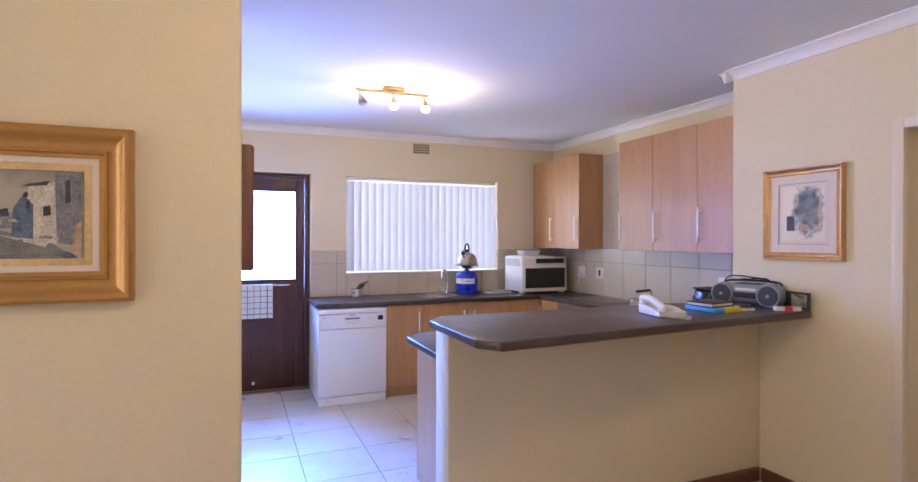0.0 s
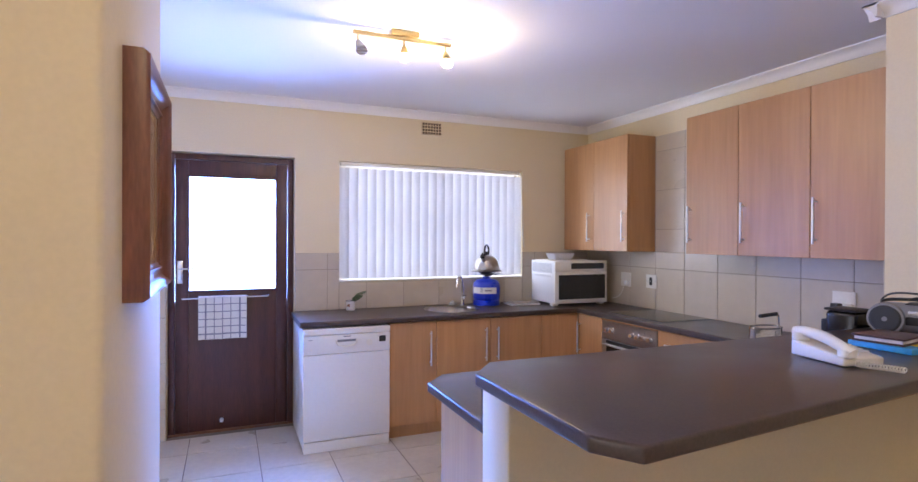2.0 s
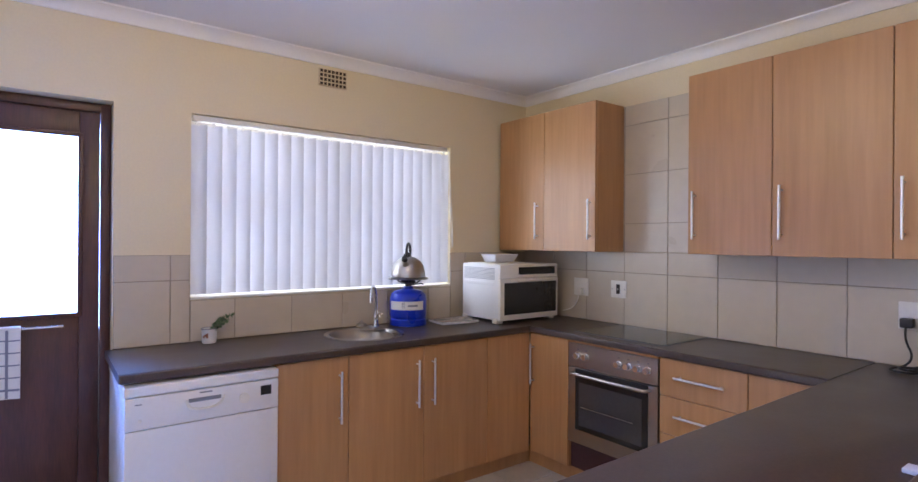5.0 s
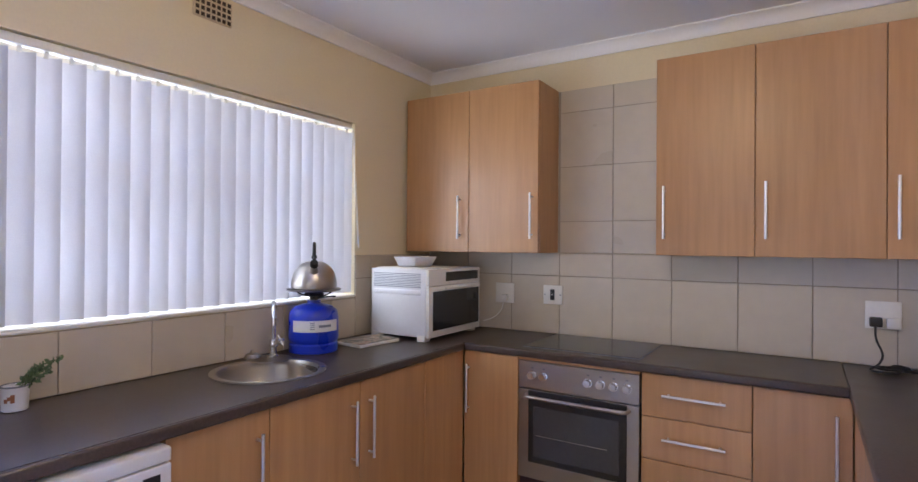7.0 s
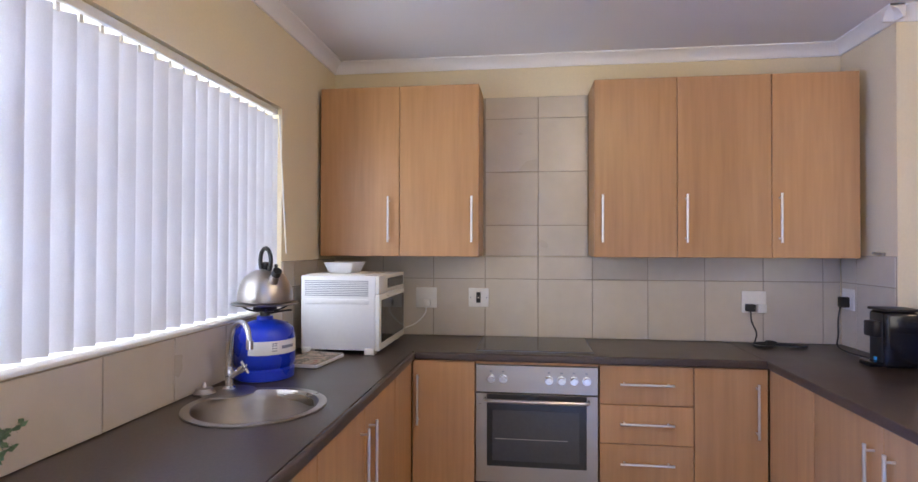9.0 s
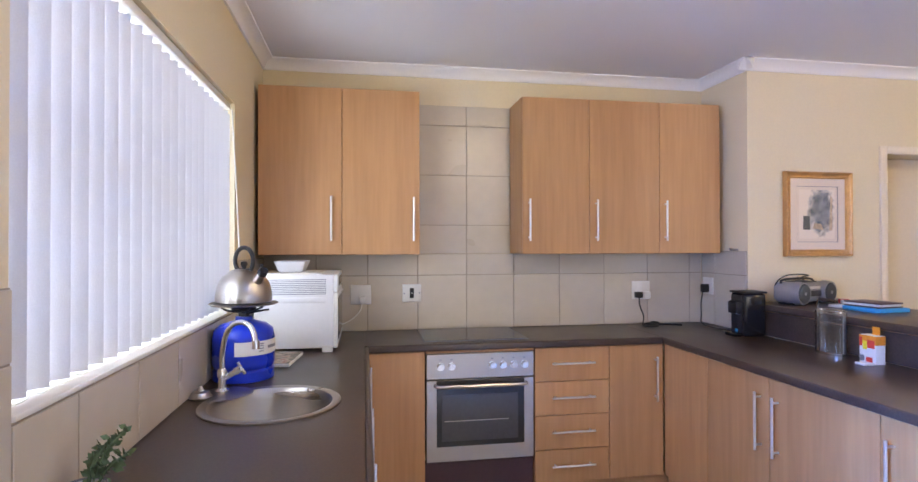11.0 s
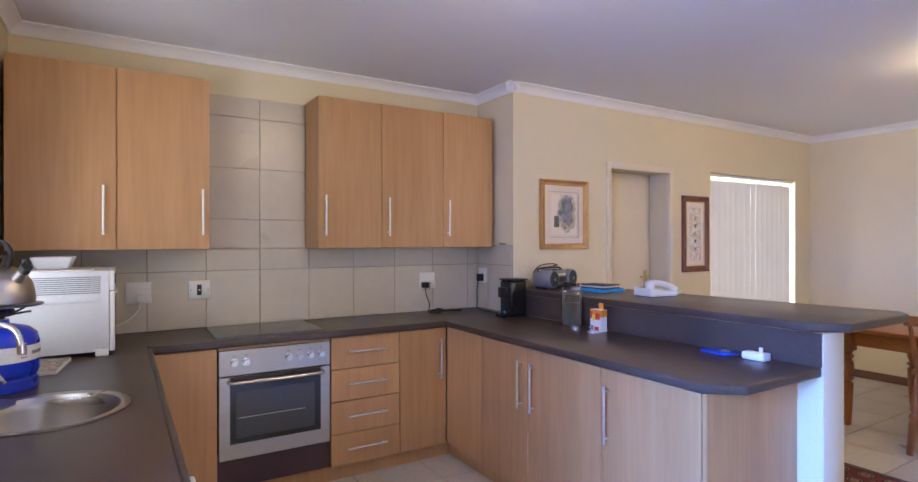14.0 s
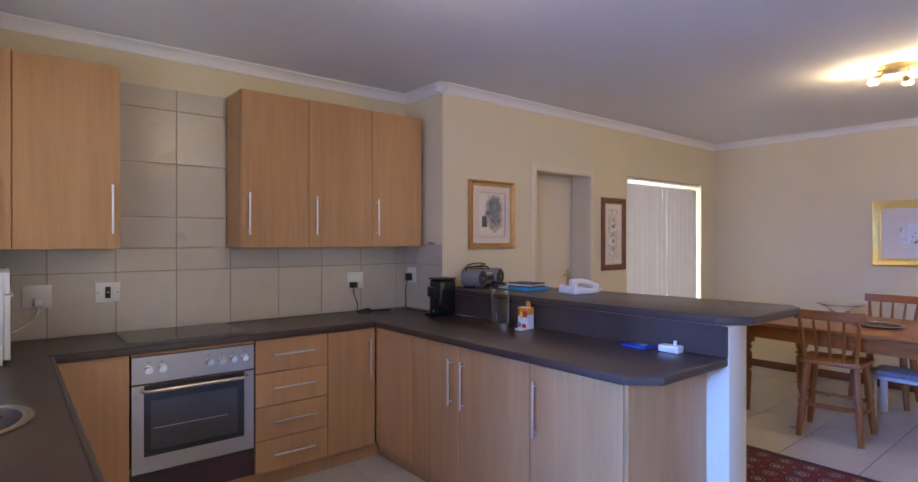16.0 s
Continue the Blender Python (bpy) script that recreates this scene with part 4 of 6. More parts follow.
# microwave
MX0, MX1, MY0, MY1, MZ0, MZ1 = 2.745, 3.275, 5.020, 5.415, TOP + 0.022, 1.272
mw = thing("microwave", (3.0, 5.2, TOP), "white microwave oven with a dark glass door and a vented side", "microwave")
part("body", box(B(), MX0, MX1, MY0 + 0.022, MY1, MZ0, MZ1, 0.004), WHITE_ENAMEL, mw)
part("facia", box(B(), MX0, MX1, MY0 + 0.002, MY0 + 0.021, 1.185, MZ1, 0.003), OFFWHITE, mw)
md = part("microwave_door", box(B(), MX0, MX1, MY0, MY0 + 0.021, MZ0, 1.182, 0.003), OFFWHITE, mw)
part("door_glass", box(B(), MX0 + 0.035, MX1 - 0.018, MY0 - 0.002, MY0 + 0.002, MZ0 + 0.035, 1.155, 0.001, 1), DARKGLASS, md)
part("door_pull", box(B(), MX0 + 0.15, MX1 - 0.10, MY0 - 0.010, MY0 + 0.002, 1.160, 1.172, 0.003), OFFWHITE, md)
part("display", box(B(), MX0 + 0.16, MX1 - 0.03, MY0 - 0.001, MY0 + 0.004, 1.205, 1.255, 0.001, 1), DARKGLASS, mw)
for z in range(9):
    zz = 1.175 + z * 0.0088
    part("vent_slot", box(B(), MX0 - 0.0015, MX0 + 0.002, 5.075, 5.395, zz, zz + 0.0035), GREY_INK, mw)
part("side_ridge", box(B(), MX0 - 0.004, MX0 + 0.002, 5.075, 5.395, 1.135, 1.160, 0.002), WHITE_ENAMEL, mw)
for x, y in ((MX0 - 0.004, 5.045), (MX0 - 0.004, 5.36), (MX1 - 0.06, 5.045), (MX1 - 0.06, 5.36)):
    part("foot", box(B(), x, x + 0.05, y, y + 0.05, TOP + 0.001, MZ0 + 0.012, 0.003), OFFWHITE, mw)
part("top_plate", box(B(), MX0 + 0.03, MX1 - 0.12, 5.10, 5.40, MZ1, MZ1 + 0.006, 0.002), OFFWHITE, mw)
tub = thing("plastic_tub", (2.95, 5.25, MZ1 + 0.006), "translucent white plastic tub on the microwave", "tub")
bm = B()
r0 = [(2.86, 5.20), (3.03, 5.20), (3.03, 5.32), (2.86, 5.32)]
r1 = [(2.84, 5.18), (3.055, 5.18), (3.055, 5.34), (2.84, 5.34)]
lo = [bm.verts.new((*p, MZ1 + 0.0065)) for p in r0]
hi = [bm.verts.new((*p, MZ1 + 0.062)) for p in r1]
bm.faces.new(lo)
for i in range(4):
    bm.faces.new((lo[i], lo[(i + 1) % 4], hi[(i + 1) % 4], hi[i]))
bmesh.ops.bevel(bm, geom=[e for e in bm.edges if not e.is_boundary], offset=0.012, segments=3, profile=0.5, affect="EDGES")
bmesh.ops.solidify(bm, geom=bm.faces[:], thickness=0.002)
part("shell", bm, cloth_through("milky_plastic", (0.78, 0.78, 0.80), 0.4), tub)

# magazine beside the gas bottle
mag = thing("magazine", (2.58, 5.29, TOP), "glossy printed magazine lying on the worktop", "magazine")
bm = prism(B(), [(2.43, 5.21), (2.70, 5.18), (2.735, 5.36), (2.45, 5.40)], TOP + 0.001, TOP + 0.016, 0.002)
part("pages", bm, PAPER, mag)
part("cover", prism(B(), [(2.432, 5.212), (2.698, 5.182), (2.733, 5.358), (2.452, 5.398)], TOP + 0.0165, TOP + 0.018), MAGAZINE, mag)

# enamel mug with a sprig
MGX, MGY = 1.097, 5.405
mug = thing("herb_pot", (MGX, MGY, TOP), "white enamel pot with a dark rim and a green sprig", "pot plant")
part("pot", lathe(B(), [(0.030, 0.001), (0.034, 0.004), (0.036, 0.074), (0.037, 0.076), (0.034, 0.074), (0.031, 0.02), (0, 0.018)], (MGX, MGY, TOP), 32), WHITE_ENAMEL, mug)
part("rim", lathe(B(), [(0.0365, 0.074), (0.0385, 0.076), (0.0365, 0.079), (0.0345, 0.076), (0.0365, 0.074)], (MGX, MGY, TOP), 32, close=False), GREY_INK, mug)
bm = B()
for a in range(3):
    band(bm, 0.0355, radians(205 + a * 14), radians(222 + a * 14), TOP + 0.030 + 0.008 * (a % 2), TOP + 0.043 + 0.006 * a, MGX, MGY, 4, 0.0012)
part("motif", bm, mat("brown_print", (0.30, 0.12, 0.06), 0.6), mug)
bm = B()
tips = [(0.115, -0.03, 0.145), (0.085, -0.01, 0.135), (0.07, -0.05, 0.11), (0.10, 0.012, 0.115), (0.055, 0.0, 0.12)]
for tx, ty, tz in tips:
    sweep(bm, [(MGX, MGY, TOP + 0.02), (MGX + tx * 0.35, MGY + ty * 0.4, TOP + tz * 0.85), (MGX + tx, MGY + ty, TOP + tz)], 0.0018, 5)
part("stem", bm, GREEN, mug)
bm = B()
for tx, ty, tz in tips:
    for k in range(26):
        f = 0.35 + 0.65 * k / 25
        p = Vector((MGX + tx * f, MGY + ty * f, TOP + 0.03 + (tz - 0.03) * (f ** 0.55)))
        d = Vector((random.uniform(-1, 1), random.uniform(-1, 1), random.uniform(-0.6, 1))).normalized() * 0.021
        s = d.orthogonal().normalized() * 0.0062
        bm.faces.new([bm.verts.new(q) for q in (p, p + d * 0.5 + s, p + d, p + d * 0.5 - s)])
part("foliage", bm, GREEN, mug)


# sockets and switches
def socket(place, w, h, normal, label, holes=True):
    """A wall plate centred on place; normal: 'x' faces west, 'y' faces north."""
    x, y, z = place
    s = thing("wall_socket" if holes else "wall_switch", place, label, "socket" if holes else "switch")
    if normal == "x":
        part("plate", box(B(), x - 0.009, x, y - w / 2, y + w / 2, z - h / 2, z + h / 2, 0.003), OFFWHITE, s)
    else:
        part("plate", box(B(), x - w / 2, x + w / 2, y, y + 0.009, z - h / 2, z + h / 2, 0.003), OFFWHITE, s)
    return s


TE = EAST - 0.009
s1 = socket((TE, 4.912, 1.114), 0.125, 0.120, "x", "cream double wall socket on the tiles")
part("plug", box(B(), TE - 0.045, TE - 0.009, 4.885, 4.925, 1.065, 1.105, 0.006), OFFWHITE, s1)
part("cable", sweep(B(), [(TE - 0.04, 4.905, 1.068), (TE - 0.04, 4.91, 1.02), (TE - 0.03, 4.97, 0.96), (TE - 0.06, 5.03, 0.94)], 0.004, 6), OFFWHITE, s1)
s2 = socket((TE, 4.600, 1.118), 0.118, 0.110, "x", "white isolator switch with a dark rocker", False)
part("rocker", box(B(), TE - 0.016, TE - 0.008, 4.588, 4.613, 1.088, 1.150, 0.002), BLACK, s2)
part("rocker_mark", box(B(), TE - 0.0172, TE - 0.0158, 4.597, 4.604, 1.115, 1.123), OFFWHITE, s2)
for y in (4.553, 4.647):
    part("screw", tube(B(), (TE - 0.008, y, 1.118), (TE - 0.0105, y, 1.118), 0.004, seg=8), GREY_INK, s2)
s3 = socket((TE, 3.070, 1.114), 0.128, 0.120, "x", "white double wall socket with a black charger plugged in")
part("plug", box(B(), TE - 0.05, TE - 0.009, 3.075, 3.120, 1.065, 1.105, 0.005), BLACK, s3)
part("adaptor", box(B(), TE - 0.035, TE - 0.009, 3.012, 3.060, 1.058, 1.105, 0.005), OFFWHITE, s3)
part("cable", sweep(B(), [(TE - 0.04, 3.10, 1.068), (TE - 0.045, 3.10, 1.01), (TE - 0.05, 3.07, 0.95), (TE - 0.07, 3.09, 0.905), (TE - 0.16, 3.14, 0.897), (TE - 0.20, 3.05, 0.899), (TE - 0.10, 3.00, 0.900), (TE - 0.08, 3.12, 0.903), (TE - 0.17, 3.08, 0.905), (TE - 0.12, 2.99, 0.902)], 0.0045, 6), CABLE, s3)
part("cable_bundle", sweep(B(), [(TE - 0.10, 3.09, 0.905), (TE - 0.13, 3.03, 0.912), (TE - 0.09, 2.98, 0.906), (TE - 0.08, 3.04, 0.915), (TE - 0.14, 3.06, 0.905), (TE - 0.12, 2.93, 0.898), (TE - 0.15, 2.86, 0.896)], 0.006, 6), CABLE, s3)
RY = 2.619
s4 = socket((3.322, RY, 1.142), 0.105, 0.112, "y", "white single wall socket with a black plug")
part("plug", box(B(), 3.300, 3.344, RY + 0.009, RY + 0.05, 1.10, 1.155, 0.006), BLACK, s4)
part("cable", sweep(B(), [(3.322, RY + 0.045, 1.105), (3.322, RY + 0.06, 1.03), (3.33, RY + 0.05, 0.95), (3.28, RY + 0.09, 0.899), (3.12, RY + 0.12, 0.896), (2.97, RY + 0.10, 0.897)], 0.004, 6), CABLE, s4)

ck = thing("wall_hook", (3.03, 2.62, 1.375), "small grey metal hook above the wall tiles", "hook")
part("plate", box(B(), 3.035, 3.105, 2.6105, 2.620, 1.378, 1.392, 0.002), STEEL, ck)
part("peg", tube(B(), (3.06, 2.62, 1.385), (3.06, 2.655, 1.390), 0.006, seg=10), STEEL, ck)

# ---- things on the peninsula and the bar ----
cm = thing("coffee_maker", (2.84, 2.70, TOP), "black plastic coffee maker standing against the upstand", "coffee maker")
GLOSSBLACK = mat("glossy_black_plastic", (0.012, 0.011, 0.012), 0.14, vary=0.1, bump=0)
part("housing", box(B(), 2.775, 2.905, 2.625, 2.765, TOP + 0.001, TOP + 0.245, 0.018, 4), GLOSSBLACK, cm)
part("lid", box(B(), 2.772, 2.908, 2.622, 2.768, TOP + 0.246, TOP + 0.258, 0.005, 3), BLACK, cm)
part("drip_tray", box(B(), 2.795, 2.885, 2.766, 2.815, TOP + 0.001, TOP + 0.022, 0.005, 3), GLOSSBLACK, cm)
part("panel", box(B(), 2.795, 2.885, 2.762, 2.770, TOP + 0.02, TOP + 0.235, 0.003), BLACK, cm)
part("switch", box(B(), 2.83, 2.85, 2.769, 2.773, TOP + 0.025, TOP + 0.04, 0.001, 1), SKYBLUE, cm)
part("spout_block", box(B(), 2.80, 2.88, 2.762, 2.80, TOP + 0.13, TOP + 0.20, 0.008), BLACK, cm)

jug = thing("glass_jug", (2.28, 2.68, TOP), "tall oval clear glass jug with a chrome rim and black grip", "jug")


def oval(bm, profile, wide, deep):
    """A turned shape squeezed to an oval."""
    lathe(bm, profile, (0, 0, 0), 40, close=False)
    for v in bm.verts:
        v.co = Vector((2.28 + v.co.x * wide, 2.68 + v.co.y * deep, TOP + v.co.z))
    return bm


part("body", oval(B(), [(0, 0.004), (0.92, 0.004), (1.0, 0.012), (1.0, 0.205), (0.96, 0.205), (0.95, 0.014), (0, 0.010)], 0.078, 0.048), GLASS, jug)
part("rim", oval(B(), [(0.97, 0.203), (1.03, 0.203), (1.03, 0.209), (0.97, 0.209), (0.97, 0.203)], 0.078, 0.048), CHROME, jug)
part("base_ring", oval(B(), [(1.01, 0.002), (1.04, 0.002), (1.04, 0.014), (1.01, 0.014), (1.01, 0.002)], 0.078, 0.048), CHROME, jug)
for x in (2.203, 2.357):
    part("strap", box(B(), x - 0.003, x + 0.003, 2.672, 2.688, TOP + 0.012, TOP + 0.206, 0.001, 1), STEEL, jug)
part("handle_wire", sweep(B(), [(2.357, 2.68, TOP + 0.20), (2.357, 2.68, TOP + 0.252), (2.345, 2.68, TOP + 0.258), (2.25, 2.68, TOP + 0.254)], 0.0035, 8), CHROME, jug)
part("grip", tube(B(), (2.345, 2.68, TOP + 0.258), (2.245, 2.68, TOP + 0.253), 0.008), BLACK, jug)

tb = thing("carton", (2.06, 2.68, TOP), "orange and white food carton with its flap open", "carton")
cart = part("box", box(B(), 2.02, 2.10, 2.655, 2.705, TOP + 0.001, TOP + 0.125, 0.001, 1), PAPER, tb)
part("orange_band", box(B(), 2.0195, 2.1005, 2.6545, 2.7055, TOP + 0.085, TOP + 0.124), ORANGE, cart)
part("red_mark", box(B(), 2.025, 2.06, 2.7052, 2.7064, TOP + 0.070, TOP + 0.105), RED, cart)
part("red_mark", box(B(), 2.085, 2.0985, 2.7052, 2.7064, TOP + 0.075, TOP + 0.115), RED, cart)
part("red_mark", box(B(), 2.035, 2.066, 2.7052, 2.7064, TOP + 0.008, TOP + 0.030), RED, cart)
part("red_mark", box(B(), 2.1002, 2.1014, 2.665, 2.695, TOP + 0.075, TOP + 0.110), RED, cart)
part("yellow_mark", box(B(), 2.062, 2.082, 2.7052, 2.7063, TOP + 0.062, TOP + 0.10), YELLOW, cart)
part("bar_code", box(B(), 2.075, 2.096, 2.7052, 2.7062, TOP + 0.01, TOP + 0.035), GREY_INK, cart)
part("flap", box(B(), 2.04, 2.075, 2.66, 2.663, TOP + 0.124, TOP + 0.160), ORANGE, tb)
part("tongue", box(B(), 2.01, 2.06, 2.72, 2.77, TOP + 0.001, TOP + 0.012, 0.002), PAPER, tb)

pk = thing("blue_packet", (1.32, 2.66, TOP), "small flat dark blue packet with a pale disc", "packet")
part("sleeve", prism(B(), [(1.25, 2.62), (1.39, 2.62), (1.40, 2.70), (1.26, 2.715)], TOP + 0.001, TOP + 0.014, 0.002), PAPERBLUE, pk)
part("disc", tube(B(), (1.30, 2.66, TOP + 0.0142), (1.30, 2.66, TOP + 0.018), 0.022, seg=20), GREY_INK, pk)
ch = thing("charger", (1.16, 2.65, TOP), "white plug-in charger lying on the worktop", "charger")
part("block", box(B(), 1.11, 1.21, 2.63, 2.685, TOP + 0.001, TOP + 0.034, 0.006), OFFWHITE, ch)
part("pin", tube(B(), (1.14, 2.655, TOP + 0.03), (1.14, 2.655, TOP + 0.055), 0.009), OFFWHITE, ch)
part("lead", sweep(B(), [(1.21, 2.66, TOP + 0.012), (1.235, 2.66, TOP + 0.006), (1.25, 2.68, TOP + 0.005), (1.24, 2.64, TOP + 0.005)], 0.004, 6), CABLE, ch)

BT = 1.071
# telephone: built about its own middle, then set on the bar
ph = thing("telephone", (0, 0, 0), "white corded telephone with its handset on the cradle", "telephone")
bm = prism(B(), [(-0.085, -0.10), (0.085, -0.10), (0.085, 0.10), (-0.085, 0.10)], 0.002, 0.03, 0.008)
for v in bm.verts:
    if v.co.z > 0.015:
        v.co.z += 0.030 * (v.co.y + 0.1) / 0.2
part("base", bm, OFFWHITE, ph)
bm = B()
pts = [(-0.055, -0.105, 0.045), (-0.055, -0.07, 0.062), (-0.055, 0.0, 0.088), (-0.055, 0.07, 0.092), (-0.055, 0.105, 0.085)]
sweep(bm, pts, 0.020, 12)
tube(bm, (-0.055, -0.085, 0.034), (-0.055, -0.085, 0.058), 0.027, seg=16)
tube(bm, (-0.055, 0.085, 0.058), (-0.055, 0.085, 0.088), 0.027, seg=16)
part("handset", bm, OFFWHITE, ph)
key = finish(box(B(), -0.007, 0.007, -0.006, 0.006, 0, 0.006, 0.001, 1), "key", PAPER)
for r in range(4):
    for c in range(3):
        piece("key", key, ph, (0.015 + c * 0.021, -0.06 + r * 0.020, 0.034 + 0.15 * (0.04 + r * 0.020)))
part("display", box(B(), 0.005, 0.07, 0.045, 0.075, 0.052, 0.058, 0.001, 1), GREY_INK, ph)
bm = B()
coil = [(-0.055 + 0.010 * math.cos(i * 1.1) + 0.0008 * i, -0.115 - 0.0011 * i, 0.016 + 0.010 * math.sin(i * 1.1)) for i in range(90)]
sweep(bm, coil, 0.0022, 5)
part("coiled_cord", bm, OFFWHITE, ph)
ph.scale = (0.90, 1.02, 0.90)
ph.location, ph.rotation_euler = (2.03, 2.23, BT), (0, 0, radians(-10))

books = thing("notebook_blue", (2.40, 2.30, BT), "light blue and yellow paperback lying on the bar", "book", "books on the bar")
part("cover", box(B(), 2.33, 2.52, 2.17, 2.38, BT + 0.001, BT + 0.022, 0.002), SKYBLUE, books)
part("spine_band", box(B(), 2.40, 2.5205, 2.1695, 2.25, BT + 0.0008, BT + 0.0224, 0.001), YELLOW, books)
pad = thing("writing_pad", (2.55, 2.28, BT), "stack of loose white papers on the bar", "papers")
part("sheets", box(B(), 2.525, 2.63, 2.18, 2.36, BT + 0.001, BT + 0.014, 0.001), PAPER, pad)
bk = thing("diary", (2.42, 2.32, BT + 0.022), "dark maroon bound diary lying on the paperback", "book", "books on the bar")
part("cover", prism(B(), [(2.34, 2.20), (2.53, 2.23), (2.51, 2.38), (2.32, 2.36)], BT + 0.0232, BT + 0.030, 0.001), MAROON, bk)
part("pages", prism(B(), [(2.345, 2.206), (2.523, 2.234), (2.505, 2.374), (2.326, 2.354)], BT + 0.0302, BT + 0.042), PAPER, bk)
part("cover", prism(B(), [(2.34, 2.20), (2.53, 2.23), (2.51, 2.38), (2.32, 2.36)], BT + 0.0422, BT + 0.049, 0.001), MAROON, bk)

# radio with a handle and two round speakers
rd = thing("portable_radio", (0, 0, 0), "silver portable radio with two round dark speakers", "radio")
bm = B()
box(bm, -0.185, 0.185, -0.075, 0.075, 0.012, 0.135, 0.035, 4)
part("case", bm, SILVER, rd)
for s in (-1, 1):
    bm = tube(B(), (0.135 * s, -0.055, 0.072), (0.135 * s, -0.098, 0.072), 0.070, 0.066, 32)
    ring = part("speaker", bm, SILVER, rd)
    part("speaker_mesh", tube(B(), (0.135 * s, -0.098, 0.072), (0.135 * s, -0.104, 0.072), 0.058, 0.050, 32), MESHGREY, ring)
    part("speaker_cap", tube(B(), (0.135 * s, -0.104, 0.072), (0.135 * s, -0.107, 0.072), 0.010, seg=16), SILVER, ring)
part("tuner_panel", box(B(), -0.068, 0.068, -0.082, -0.07, 0.05, 0.085, 0.003), BLACK, rd)
part("button_row", box(B(), -0.06, 0.06, -0.080, -0.07, 0.095, 0.110, 0.003), HANDLE, rd)
part("lid_line", box(B(), -0.075, 0.075, -0.05, 0.055, 0.132, 0.139, 0.003), BLACK, rd)
part("carry_handle", sweep(B(), [(-0.17, 0.02, 0.125), (-0.165, 0.03, 0.145), (-0.09, 0.03, 0.152), (0.09, 0.03, 0.152), (0.165, 0.03, 0.145), (0.17, 0.02, 0.125)], 0.007, 8), BLACK, rd)
part("cable", sweep(B(), [(-0.12, 0.09, 0.06), (-0.19, 0.05, 0.12), (-0.15, 0.02, 0.175), (-0.06, -0.03, 0.185), (0.06, -0.02, 0.17), (0.10, 0.04, 0.165), (0.02, 0.03, 0.150), (-0.04, 0.0, 0.165), (-0.08, -0.03, 0.150), (-0.02, -0.02, 0.160), (0.05, 0.02, 0.168), (0.10, 0.05, 0.155), (0.17, 0.08, 0.10)], 0.0042, 6), CABLE, rd)
for s in (-1, 1):
    part("foot", box(B(), 0.14 * s - 0.015, 0.14 * s + 0.015, -0.05, 0.05, 0.001, 0.02, 0.003), BLACK, rd)
rd.matrix_basis = pose(2.815, 2.365, BT, 0, 0, -72) @ Matrix.Scale(0.95, 4)
cl = thing("small_clock", (2.60, 2.20, BT), "small dark oval trinket beside the radio", "ornament")
part("body", lathe(B(), [(0.025, 0.001), (0.032, 0.008), (0.030, 0.022), (0.018, 0.030), (0, 0.031)], (2.60, 2.215, BT), 24), MAROON, cl)
ca = thing("cassette", (2.80, 2.10, BT), "red and white cassette box on the bar", "cassette")
part("case", prism(B(), [(2.72, 2.12), (2.83, 2.06), (2.85, 2.10), (2.74, 2.16)], BT + 0.001, BT + 0.022, 0.002), PAPER, ca)
part("label", prism(B(), [(2.755, 2.1005), (2.79, 2.0805), (2.812, 2.1215), (2.777, 2.1405)], BT + 0.0005, BT + 0.0235), RED, ca)
cd = thing("photo_card", (2.90, 2.15, BT), "small dark blue card leaning against the wall", "card")
part("card", prism(B(), [(2.905, 2.07), (2.915, 2.07), (2.915, 2.22), (2.905, 2.22)], BT + 0.001, BT + 0.095), MESHGREY, cd)
part("photo", prism(B(), [(2.9035, 2.085), (2.9049, 2.085), (2.9049, 2.175), (2.9035, 2.175)], BT + 0.012, BT + 0.083), STREET, cd)


